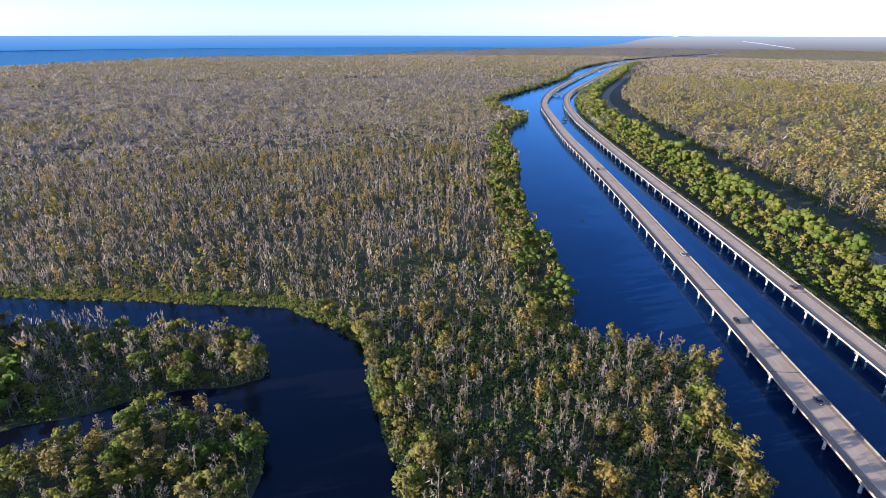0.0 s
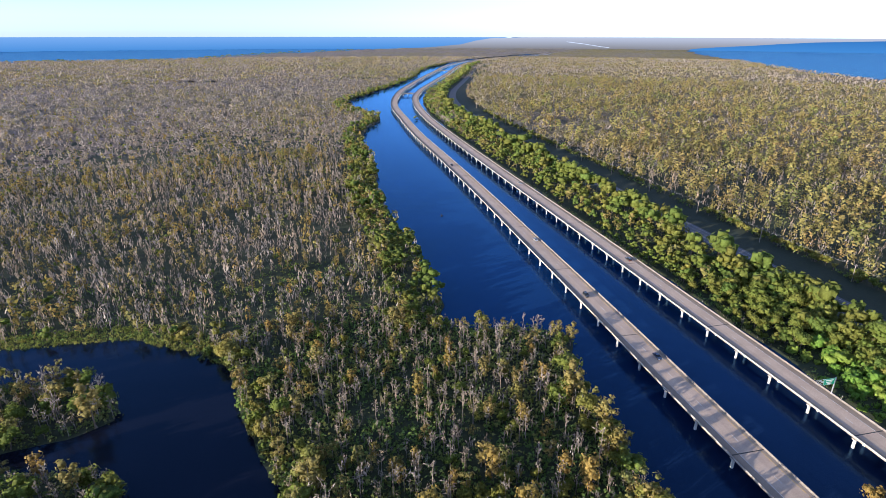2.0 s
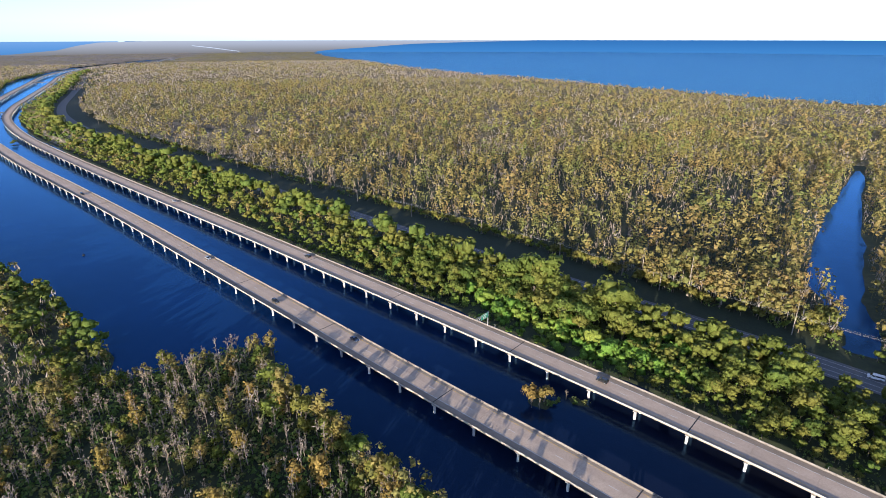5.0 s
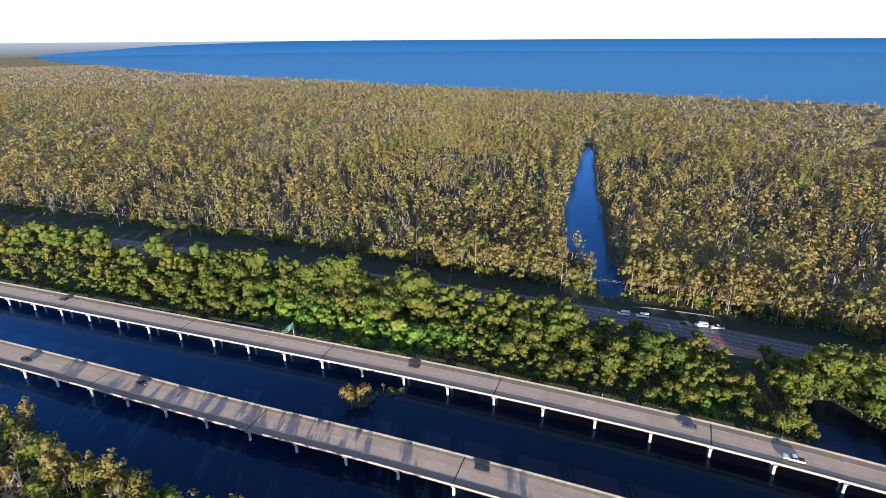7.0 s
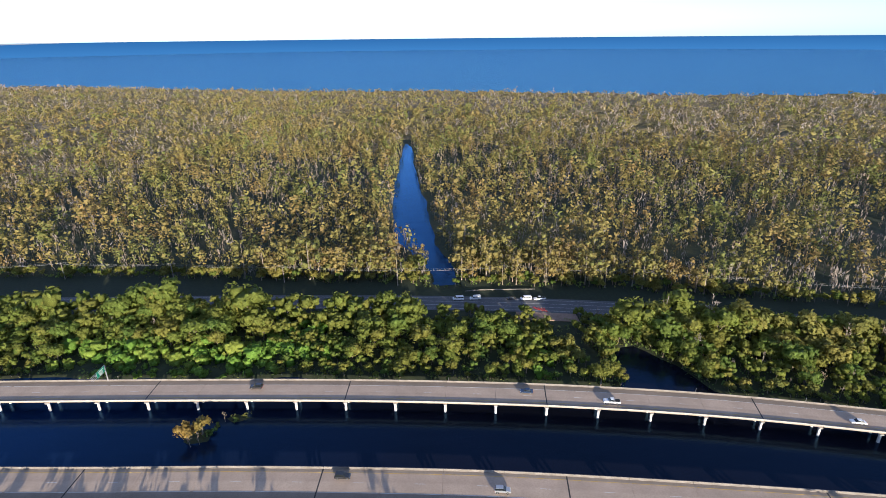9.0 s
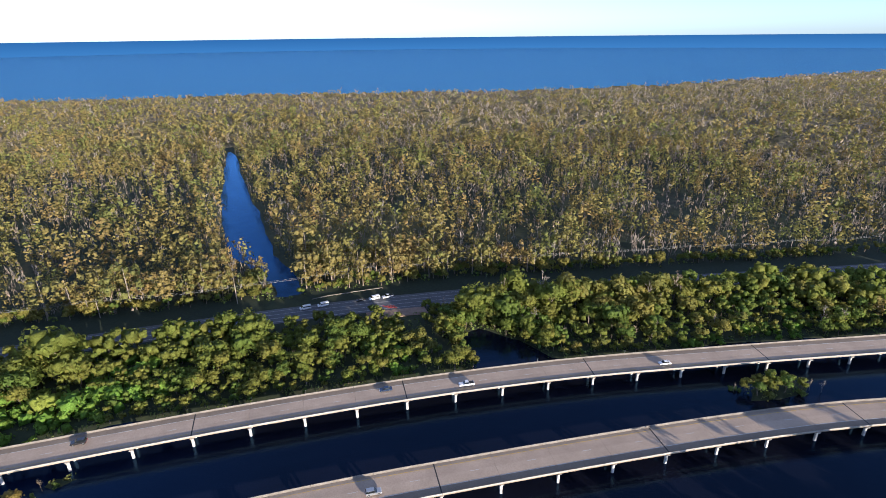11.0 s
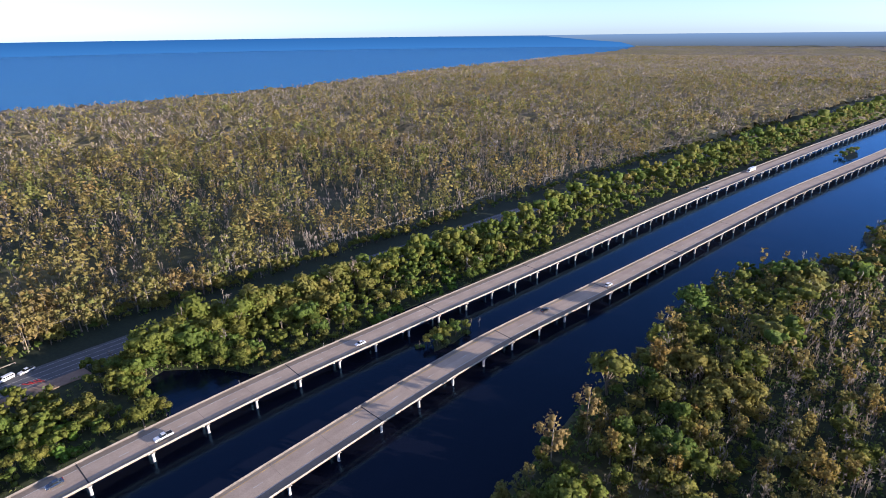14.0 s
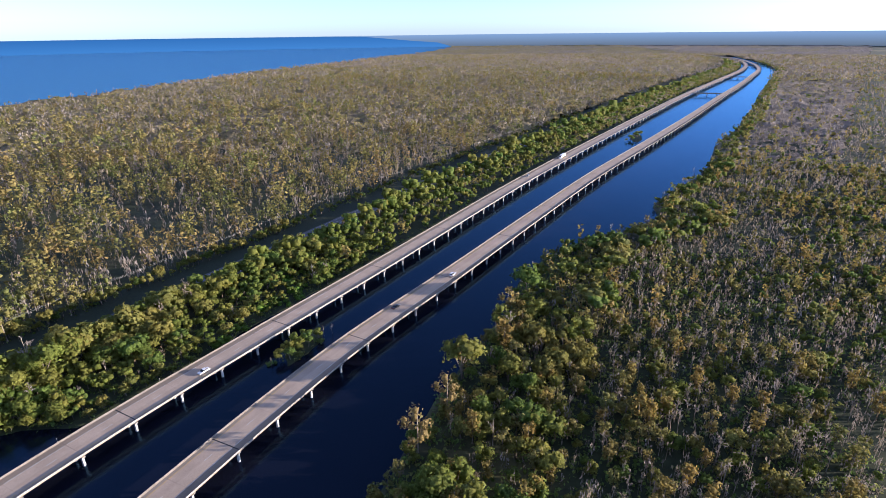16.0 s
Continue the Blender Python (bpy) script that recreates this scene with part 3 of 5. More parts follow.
_, ST_NEAR = bridge("long twin-lane concrete causeway bridge on short piers over the canal", near_x, -3000, 3500, -480, 520, -39.6, 0, -1)
_, ST_FAR = bridge("long twin-lane concrete causeway bridge beside the wooded bank", far_x, -4700, 3500, -480, 520, -42.7, 0, 1)

# ---- the old road behind the wooded strip ----
def strip_mesh(name, o0, o1, z, mat, y0, y1, step):
    ys = np.arange(y0, y1 + step, step)
    xs = far_x(ys)
    vs, fs = [], []
    for x, y in zip(xs, ys):
        for o, dz in ((o0, -0.3), (o0, 0.0), (o1, 0.0), (o1, -0.3)):
            vs.append((x + o, y, z + dz))
    for i in range(len(ys) - 1):
        for j in range(3):
            a = i * 4 + j
            fs.append((a, a + 1, a + 5, a + 4))
    return mesh_of(name, vs, fs, [mat])


tagged(new("road", strip_mesh("road", 70.5, 85.5, 1.02, M_ASPHALT, -2300, 2400, 12)), "old grey asphalt road with shoulders in the trees' shade", "road", kind="structure")
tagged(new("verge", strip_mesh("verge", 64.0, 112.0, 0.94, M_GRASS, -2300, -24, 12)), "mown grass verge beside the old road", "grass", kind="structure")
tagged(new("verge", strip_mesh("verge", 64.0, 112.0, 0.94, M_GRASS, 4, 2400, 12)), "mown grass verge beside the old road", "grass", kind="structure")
tagged(new("gravel_lot", strip_mesh("gravel_lot", 63.0, 70.4, 1.0, M_GRAVEL, -72, -44, 7)), "reddish gravel patch beside the road", "gravel", kind="structure")
for o_ in (72.2, 75.9, 79.6, 83.3):
    tagged(new("road_marking", strip_mesh("road_marking", o_, o_ + 0.16, 1.026, M_LINE, -420, 420, 12)), "worn white lane line on the old road", "road marking", "lane lines of the old road", "structure")

# ---- trees ----
rng = np.random.default_rng(11)


def unit(n, r=rng):
    a = r.normal(size=(n, 3))
    return a / np.linalg.norm(a, axis=1)[:, None]


def unit_of(v):
    return v / (np.linalg.norm(v, axis=-1, keepdims=True) + 1e-9)


class Shape:
    """Corners, rounded normals and four-sided faces of a tree: wood (0, 2) and leaves (1)."""

    def __init__(self):
        self.v, self.f, self.m, self.o, self.n = [], [], [], [], 0

    def add(self, v, f, m, normals):
        self.v.append(np.asarray(v, float))
        self.o.append(np.asarray(normals, float))
        self.f.append(np.asarray(f, int) + self.n)
        self.m.append(np.full(len(f), m))
        self.n += len(v)

    def limb(self, pts, radii, sides, kind=2):
        pts = np.asarray(pts, float)
        vs, fs, ns = [], [], []
        for p_, r_ in zip(pts, radii):
            for i in range(sides):
                a = 6.2832 * i / sides
                ns.append((math.cos(a), math.sin(a), 0))
                vs.append(p_ + [r_ * math.cos(a), r_ * math.sin(a), 0])
        for k in range(len(pts) - 1):
            for i in range(sides):
                j = (i + 1) % sides
                fs.append((k * sides + i, k * sides + j, (k + 1) * sides + j, (k + 1) * sides + i))
        self.add(vs, fs, kind, ns)

    def leaves(self, c, length, width, axis=None, lean=0.0, out=None, soft=0.5):
        """A kite-shaped leaf clump at each centre; axis: which way its length points; out: the crown's own roundness."""
        c = np.asarray(c, float)
        n = len(c)
        u = unit_of(unit(n) if axis is None else axis + unit(n) * lean)
        w = unit_of(np.cross(u, unit(n)))
        if out is None:
            out = unit_of(c * [1, 1, 0] + unit(n) * 0.4) + [0, 0, 0.25]
        out = unit_of(out)
        face = np.cross(w, u)
        turn = np.where((face * out).sum(1, keepdims=True) < 0, -1.0, 1.0)
        w, face = w * turn, face * turn
        L = length * rng.uniform(0.6, 1.3, (n, 1))
        W = width * rng.uniform(0.6, 1.3, (n, 1))
        k = rng.uniform(-0.25, 0.25, (n, 1))
        vs = np.stack([c - u * L / 2, c + w * W / 2 + u * L * k, c + u * L / 2, c - w * W / 2 + u * L * k], 1).reshape(-1, 3)
        self.add(vs, np.arange(4 * n).reshape(n, 4), 1, np.repeat(unit_of(out * soft + face * (1 - soft)), 4, 0))

    def lumps(self, c, r):
        """Solid uneven leaf masses, the heart of a crown; r: radius of each, in x, y and z."""
        c, r = np.asarray(c, float), np.asarray(r, float)
        n = len(c)
        k = np.array([(x, y, z) for z in (-1, 1) for y in (-1, 1) for x in (-1, 1)]) / 1.45
        a = rng.uniform(0, 6.28, n)
        turn = np.stack([np.cos(a), -np.sin(a), 0 * a, np.sin(a), np.cos(a), 0 * a, 0 * a, 0 * a, 1 + 0 * a], 1).reshape(n, 3, 3)
        d = np.einsum("nij,kj->nki", turn, k) * rng.uniform(0.7, 1.3, (n, 8, 1)) * r.reshape(n, 1, -1)
        f = np.array([(0, 2, 3, 1), (4, 5, 7, 6), (0, 1, 5, 4), (2, 6, 7, 3), (0, 4, 6, 2), (1, 3, 7, 5)])
        self.add((d + c[:, None]).reshape(-1, 3), (f[None] + 8 * np.arange(n)[:, None, None]).reshape(-1, 4), 1, unit_of(d).reshape(-1, 3))

    def sprays(self, c, r, n, size, jitter=0.55, up=0.3, tall=1.0):
        """Leaf sprays lying like loose shingles over round leaf masses; r: radius of each mass in x, y and z."""
        c, r = np.repeat(np.asarray(c, float), n, 0), np.repeat(np.asarray(r, float), n, 0)
        m = len(c)
        out = unit_of(c * [1, 1, 0])
        d = unit_of(unit(m) + out * 0.5 + [0, 0, up])
        at = c + d * r * rng.uniform(0.8, 1.15, (m, 1))
        face = unit_of(d + unit(m) * jitter)
        u = unit_of(np.cross(face, unit(m) * [1, 1, 1 / tall**2]))
        w = np.cross(face, u)
        k = rng.uniform(0.55, 1.2, (m, 4, 1)) * size / 2
        ends = np.stack([u / tall**0.5, w * tall**0.5, -u / tall**0.5, -w * tall**0.5], 1) * k
        vs = (at[:, None] + ends + face[:, None] * rng.uniform(-0.12, 0.12, (m, 4, 1)) * size).reshape(-1, 3)
        self.add(vs, np.arange(4 * m).reshape(m, 4), 1, np.repeat(unit_of(d * 0.5 + face * 0.45 + out * 0.3), 4, 0))

    def done(self):
        return np.concatenate(self.v), np.concatenate(self.f), np.concatenate(self.m), np.concatenate(self.o)


UP = np.array([0, 0, 1.0])


def bare_cypress(h, detail):
    """Thin pale trunk, short rising limbs, fine twigs and hanging moss."""
    s = Shape()
    bend = rng.normal(0, 0.035 * h, 2)
    at = lambda k: np.array([bend[0] * k * k, bend[1] * k * k, h * k])
    if detail == 2:
        s.limb([at(0), at(0.08), at(0.96)], [0.3, 0.16, 0.05], 3, 0)
        for i in range(6):
            k = rng.uniform(0.34, 0.88)
            a, ln = rng.uniform(0, 6.28), h * rng.uniform(0.12, 0.24) * (1.3 - 0.6 * k)
            d = unit_of(np.array([math.cos(a), math.sin(a), rng.uniform(0.7, 1.7)]))
            e = at(k) + d * ln
            s.leaves([(at(k) + e) / 2], ln * 1.05, 0.17, d[None], 0.02)
            s.leaves(e + unit(4) * [0.55, 0.55, 0.5] - [0, 0, 0.1], 1.1, 0.26, np.tile(d, (4, 1)), 0.7)
            s.leaves(at(k) + (e - at(k)) * rng.uniform(0.3, 1, (2, 1)) - [0, 0, 0.45], 1.1, 0.34, np.tile(-UP, (2, 1)), 0.2)
        s.leaves(at(0.94) + unit(4) * 0.4, 1.2, 0.2, np.tile(UP, (4, 1)), 0.7)
    elif detail == 1:
        s.leaves([at(0.4)], h * 0.85, 0.26, UP[None], 0.03)
        k = rng.uniform(0.32, 0.97, (9, 1))
        c = np.array([at(q[0]) for q in k]) + unit(9) * [1, 1, 0.4] * h * 0.13 * (1.3 - 0.6 * k)
        s.leaves(c, 2.3, 0.62, np.tile(UP, (9, 1)), 0.5)
    else:
        k = np.array([[0.3], [0.45], [0.6], [0.75], [0.88]])
        s.leaves(np.array([at(q[0]) for q in k]) + unit(5) * [1.7, 1.7, 0.3], 2.6, 1.25, np.tile(UP, (5, 1)), 0.8)
    return s.done()


def leafy_cypress(h, detail, broad=1.0):
    """Pale straight trunk and a ragged crown of leaf sprays in loose tiers."""
    s = Shape()
    bend = rng.normal(0, 0.02 * h, 2)
    at = lambda k: np.array([bend[0] * k * k, bend[1] * k * k, h * k])
    shape = lambda k: np.interp(k, [0.3, 0.5, 0.68, 0.85, 1.0], [0.5, 0.95, 1.1, 0.8, 0.3])
    broad = broad * rng.uniform(0.8, 1.2)
    turn = rng.uniform(0, 6.28)

    def tiers(n, low, fill, small, big):
        k = low + (0.92 - low) * (np.arange(n) + rng.uniform(0, 1, n)) / n
        a = turn + np.arange(n) * 2.4 + rng.uniform(-0.5, 0.5, n)
        w = h * 0.17 * broad * shape(k) * rng.uniform(*fill, n)
        r = h * rng.uniform(small, big, n)
        return np.stack([np.cos(a) * w, np.sin(a) * w, 0.1 * w], 1) + np.array([at(q) for q in k]), np.stack([r * 1.1, r * 1.1, r], 1)

    if detail == 2:
        s.limb([at(0), at(0.07), at(0.55), at(0.95)], [0.42, 0.23, 0.15, 0.03], 4, 0)
        c, r = tiers(9, 0.3, (0.4, 1.1), 0.085, 0.13)
        s.lumps(c, r * 0.55)
        s.sprays(c, r * 1.05, 17, 0.82, 0.75, 0.2, 1.6)
        s.leaves(at(0.5) + unit(8) * [1.6, 1.6, 3.5], 1.6, 0.2, np.tile(UP, (8, 1)), 0.4)
    elif detail == 1:
        s.leaves([at(0.33)], h * 0.7, 0.36, UP[None], 0.03)
        c, r = tiers(4, 0.34, (0.12, 0.6), 0.095, 0.14)
        s.sprays(c, r * [1, 1, 1.35], 7, 1.6, 0.6, 0.2, 1.8)
    else:
        c, r = tiers(2, 0.48, (0.1, 0.5), 0.105, 0.15)
        s.sprays(c, r * [1, 1, 1.3], 6, 2.1, 0.6, 0.2, 1.7)
        s.leaves([at(0.4)], h * 0.5, 0.7, UP[None], 0.05)
    return s.done()


def broadleaf(h, detail):
    """Short forked trunk and a domed crown of several leafy boughs."""
    s = Shape()
    fork, wide = h * 0.28, rng.uniform(0.85, 1.15)
    n = (2, 3, 6)[detail]
    a = rng.uniform(0, 6.28) + np.arange(n) * 6.2832 / n + rng.uniform(-0.4, 0.4, n)
    rad = h * 0.21 * wide * rng.uniform(0.45, 1.15, n)
    bough = np.stack([np.cos(a) * rad, np.sin(a) * rad, h * rng.uniform(0.38, 0.74, n)], 1)
    size = h * rng.uniform(0.15, 0.22, n) * (1.0, 1.1, 1.25)[2 - detail]
    size = np.stack([size, size, size * 0.8], 1)
    if detail == 2:
        s.limb([(0, 0, 0), (0.05 * h, 0, fork)], [0.26, 0.18], 4, 0)
        for q in bough[:4]:
            s.limb([(0.05 * h, 0, fork * 0.9), q], [0.11, 0.04], 3)
        s.lumps(bough, size * 0.7)
        s.sprays(bough, size, 28, 0.85, 0.8)
        s.sprays(bough * [1.05, 1.05, 0.8], size * 1.2, 8, 0.6, 1.0)
    elif detail == 1:
        s.limb([(0, 0, 0), (0, 0, h * 0.5)], [0.24, 0.1], 3, 0)
        s.lumps(bough, size * 0.8)
        s.sprays(bough, size, 6, 1.5, 0.7)
    else:
        s.lumps(bough[:1] * [0.3, 0.3, 1], size[:1])
        s.sprays(bough, size, 4, 2.3, 0.6)
    return s.done()


def bush(h, detail):
    s = Shape()
    if detail == 2:
        c = unit(5) * [0.6, 0.6, 0.4] * h
        c[:, 2] = np.abs(c[:, 2]) + 0.12 * h
        r = h * rng.uniform(0.3, 0.45, (5, 1)) * [1, 1, 0.8]
        s.lumps(c, r * 0.75)
        s.sprays(c, r, 14, 0.7, 0.8)
    else:
        s.sprays([[0, 0, 0.25 * h]], h * np.array([[0.62, 0.62, 0.42]]), 7, 1.15, 0.7)
    return s.done()


def reeds(h, detail):
    s = Shape()
    n = 22 if detail == 2 else 8
    d = rng.uniform(-1, 1, (n, 3)) * [1.0, 1.0, 0]
    d[:, 2] = h * 0.42
    s.leaves(d, h, 0.14 if detail == 2 else 0.4, np.tile(UP, (n, 1)), 0.5)
    return s.done()


def canopy(h, kind):
    """A piece of far canopy, several crowns wide."""
    s = Shape()
    d = rng.uniform(-12, 12, (9, 3))
    d[:, 2] = h * rng.uniform(0.5, 0.95, 9)
    s.leaves(d, 4.4, 2.6, np.tile(UP, (9, 1)), 0.7)
    return s.done()


SPECIES = {
    "bare": (lambda d: bare_cypress(10.0, d), M_PALEBARK, M_TWIG),
    "olive": (lambda d: leafy_cypress(13.0, d, 1.65), M_PALEBARK, M_OLIVE),
    "swamp": (lambda d: leafy_cypress(10.0, d, 1.35), M_BARK, M_SWAMP),
    "gold": (lambda d: leafy_cypress(11.0, d, 0.9), M_BARK, M_GOLD),
    "thicket": (lambda d: broadleaf(6.8, d), M_BARK, M_THICKET),
    "rusty": (lambda d: broadleaf(6.4, d), M_BARK, M_GOLD),
    "green": (lambda d: broadleaf(9.0, d), M_BARK, M_GREEN),
    "vine": (lambda d: bush(3.2, d), M_BARK, M_VINE),
    "bush": (lambda d: bush(2.6, d), M_BARK, M_SHRUB),
    "reed": (lambda d: reeds(1.5, d), M_BARK, M_REED),
}
TEMPLATES = {(k, d): [SPECIES[k][0](d) for _ in range(6 if d == 2 else 5)] for k in SPECIES for d in (2, 1, 0)}
FAR_T = [canopy(10.0, 0) for _ in range(6)]


def planted(shapes, x, y, z, scale, spin, pick):
    """All the plants at these places as one set of arrays."""
    vs, fs, ms, ts, ns, n = [], [], [], [], [], 0
    for i, (v, f, m, o) in enumerate(shapes):
        sel = np.flatnonzero(pick % len(shapes) == i)
        if not len(sel):
            continue
        c, s_ = np.cos(spin[sel]), np.sin(spin[sel])
        sc = scale[sel]
        px = (v[None, :, 0] * c[:, None] - v[None, :, 1] * s_[:, None]) * sc[:, None] + x[sel][:, None]
        py = (v[None, :, 0] * s_[:, None] + v[None, :, 1] * c[:, None]) * sc[:, None] + y[sel][:, None]
        pz = v[None, :, 2] * sc[:, None] + z[sel][:, None]
        k = len(sel)
        ox = o[None, :, 0] * c[:, None] - o[None, :, 1] * s_[:, None]
        oy = o[None, :, 0] * s_[:, None] + o[None, :, 1] * c[:, None]
        ns.append(np.stack([ox, oy, np.tile(o[:, 2], (k, 1))], -1).reshape(-1, 3))
        vs.append(np.stack([px, py, pz], -1).reshape(-1, 3))
        fs.append((f[None] + (np.arange(k) * len(v))[:, None, None]).reshape(-1, 4) + n)
        ms.append(np.tile(m, k))
        ts.append(np.repeat(np.clip(0.15 + 1.15 * (vnoise(x[sel], y[sel], 19, 91) - 0.2) + rng.uniform(-0.28, 0.28, k), 0, 1), len(v)))
        n += k * len(v)
    return np.concatenate(vs), np.concatenate(fs), np.concatenate(ms), np.concatenate(ts), np.concatenate(ns)


def woods(name, label, species, detail, x, y, scale, category="trees"):
    if not len(x):
        return
    z = ground_z(x, y) - 0.15
    n = len(x)
    shapes = FAR_T if detail < 0 else TEMPLATES[species, detail]
    v, f, m, t_, o = planted(shapes, x, y, z, scale, rng.uniform(0, 6.28, n), rng.integers(0, 1000, n))
    _, bark, leaf = SPECIES[species]
    tagged(new(name, quads(name, v, f, [bark, leaf], m % 2, t_, o)), label, category, kind="stuff")


def tree_models(species, name, label, group):
    """Whole trees with a trunk and a crown, each a model for copies."""
    out = []
    _, bark, leaf = SPECIES[species]
    for i, (v, f, m, o) in enumerate(TEMPLATES[species, 2]):
        root = tagged(new(name), label, "bush" if name == "bush" else "tree", group, "thing")
        for nm, k in (("trunk", 0), ("crown", 1)):
            own = (m == 0) == (k == 0)
            if not own.any():
                continue
            ff = f[own]
            used = np.unique(ff)
            back = np.zeros(len(v), int)
            back[used] = np.arange(len(used))
            part(nm, quads(nm, v[used], back[ff], [bark, leaf], m[own] % 2, np.full(len(used), (i + 0.5) / 6), o[used]), root)
        out.append(root)
    return out


def single_trees(species, name, label, group, x, y, scale):
    """Every tree an object of its own."""
    if not len(x):
        return
    models = tree_models(species, name, label, group)
    z = ground_z(x, y) - 0.15
    for i in range(len(x)):
        m = Matrix.LocRotScale((x[i], y[i], z[i]), Euler((0, 0, rng.uniform(0, 6.28))), [scale[i]] * 3)
        if i < len(models):
            models[i].matrix_basis = m
        else:
            copy_thing(models[int(rng.integers(len(models)))], m)
    for spare in models[len(x):]:
        for o in (*spare.children_recursive, spare):
            bpy.data.objects.remove(o)


def scatter(x0, x1, y0, y1, step):
    gx_, gy_ = np.meshgrid(np.arange(x0, x1, step), np.arange(y0, y1, step))
    x = gx_.ravel() + rng.uniform(-0.8, 0.8, gx_.size) * step
    y = gy_.ravel() + rng.uniform(-0.8, 0.8, gx_.size) * step
    return x, y


def bearing_seen(x, y, slack=6):
    """The western quarter lies behind the whole flight; it stays thinly wooded."""
    az = np.degrees(np.arctan2(x, y))
    return (az > -41 - slack) | (az < -156 + slack)


GREEN1 = 64.0
cypress_edge = curve_through([(-2400, 101), (-300, 101), (-60, 101), (14, 100.5), (75, 104.5), (136, 108.5), (198, 111.5), (300, 111), (2500, 108)])
bins = {}


def put(species, detail, x, y, scale):
    bins.setdefault((species, detail), []).append((x, y, scale))


def ISLE_LEAF(x, y):
    """The smaller island and the eastern tip of the larger one are leafy."""
    return np.where(poly_sd(x, y, ISLE_2) < 3, 0.5, np.where(x > -112, 0.45, 0.22))


def rise(o, y):
    """Size of the strip's trees: low by the water, tall towards the road, lower where cars are parked."""
    parked = (y < 18) & (y > -88)
    return np.interp(o, [14, 24, 45, 64], [0.62, 0.82, 1.15, 1.42]) + np.where(parked, -np.clip((o - 42) / 40, 0, 0.4), np.clip((o - 45) / 45, 0, 0.35))


def sun_gap(x, y):
    """Lane without trees from the inlet to the gravel lot, through which the low sun reaches the road."""
    return (x > 176) & (x < 236) & (np.abs(y + 56 - (x - 231) * 0.285) < 4.6)


def creek_mouth(x, y):
    """Room for the round trees at the creek's mouth."""
    return (np.hypot(x - 277, y - 4.5) < 9.5) | (np.hypot(x - 284, y + 25) < 7)


def zone_fill(r0, r1, step, detail, half):
    x, y = scatter(-r1, r1, -r1, r1, step)
    r = np.hypot(x, y)
    ok = (r >= r0) & (r < r1) & bearing_seen(x, y) & ((x > far_x(y)) == (half == "east"))
    x, y = x[ok], y[ok]
    d = land(x, y)
    o = x - far_x(y)
    gaps = vnoise(x, y, 9, 77) < (0.14 if half == "west" else 0.1)
    gaps |= (vnoise(x, y, 24, 78) < 0.24) & (half == "east")
    ok = (d > 0.8) & ~sun_gap(x, y) & ~creek_mouth(x, y) & ~(gaps & (d > 12)) & ~((o < 0) & (x > near_x(y)) & (np.abs(y) < 2500)) & ~((o > GREEN1 + 1) & (o < cypress_edge(y)) & (y < 2400) & (y > -2300))
    x, y, d, o = x[ok], y[ok], d[ok], o[ok]
    n = len(x)
    u = rng.uniform(0, 1, n)
    sc = np.clip(rng.normal(0.98, 0.17, n), 0.55, 1.5) * (0.76 + 0.46 * vnoise(x, y, 17, 92))
    patch, patch2, open_ = vnoise(x, y, 75, 21), vnoise(x, y, 260, 22), vnoise(x, y, 40, 23)
    east, strip = o > cypress_edge(y) - 1, (o > 0) & (o <= np.where((y < -6) & (y > -74), 59, GREEN1 + 1)) & (detail == 2)
    west = o < 0
    shore = west_shore(y) - x
    bank = west & (shore < np.where(y < -420, 24, np.where(y < 0, 48, np.where(y < 205, 9, 26)))) & (x > -600) & (y < 2500) & (y > -2700)
    pondside = west & (y > 90) & (y < 300) & (x > -60) & (poly_sd(x, y, POND) < 17) & (x < 15)
    isle = west & (y > 85) & (y < 225) & (poly_sd(x, y, POND) < 0)
    # wooded strip by the far bridge
    low = (y > 58) & (y < 150) & (o < 35)
    vine = strip & (vnoise(x, y, 45, 31) + np.where(low, 0.9, np.where((y < -110) & (o < 46), 0.27, 0)) > 0.74)
    put("vine", max(detail, 0), x[vine], y[vine], sc[vine] * np.where(low[vine], np.interp(o[vine], [14, 35], [0.9, 1.9]), 1.3))
    grey = strip & ~vine & (rng.uniform(0, 1, n) < np.where(y < -60, 0.17, 0.03))
    put("bare", max(detail, 0), x[grey], y[grey], sc[grey] * 0.85 * rise(o[grey], y[grey]))
    s_ = strip & ~vine & ~grey
    dry = s_ & (y < -50) & (vnoise(x, y, 22, 95) > 0.58)
    put("thicket", max(detail, 0), x[dry], y[dry], (0.1 + 0.95 * sc[dry]) * rise(o[dry], y[dry]) * 1.3)
    s_ &= ~dry
    put("green", max(detail, 0), x[s_], y[s_], (0.1 + 0.95 * sc[s_]) * rise(o[s_], y[s_]))
    # eastern cypress swamp: mostly leafed, some bare
    thin = (open_ < 0.14) & (r_of(x, y) > 300)
    lv = east & ~thin & (u + 0.9 * (vnoise(x, y, 15, 93) - 0.5) < np.where(y < -110, 0.66, 0.82) * (0.8 if detail == 0 else 1.0) - 0.35 * np.clip((patch2 - 0.45) * 3, 0, 1) * (np.abs(y) > 250))
    put("olive", detail, x[lv], y[lv], sc[lv] * np.where(o[lv] < 155, 1.16, 1.22) * np.clip(0.62 + (lake_b(y[lv]) - x[lv]) / 900, 0.62, 1))
    b = east & ~lv & ~thin & ((lake_b(y) - x > 60) | (u > 0.9))
    put("bare", detail, x[b], y[b], sc[b] * 1.2)
    # western swamp: mostly bare, patches of olive and single golden trees
    leafy = bank & (u < np.where((y > 0) & (y < 205), 0.68, 0.85))
    leafy |= pondside & (u < 0.55) | isle & (u < ISLE_LEAF(x, y))
    leafy &= ~isle | (u < ISLE_LEAF(x, y))
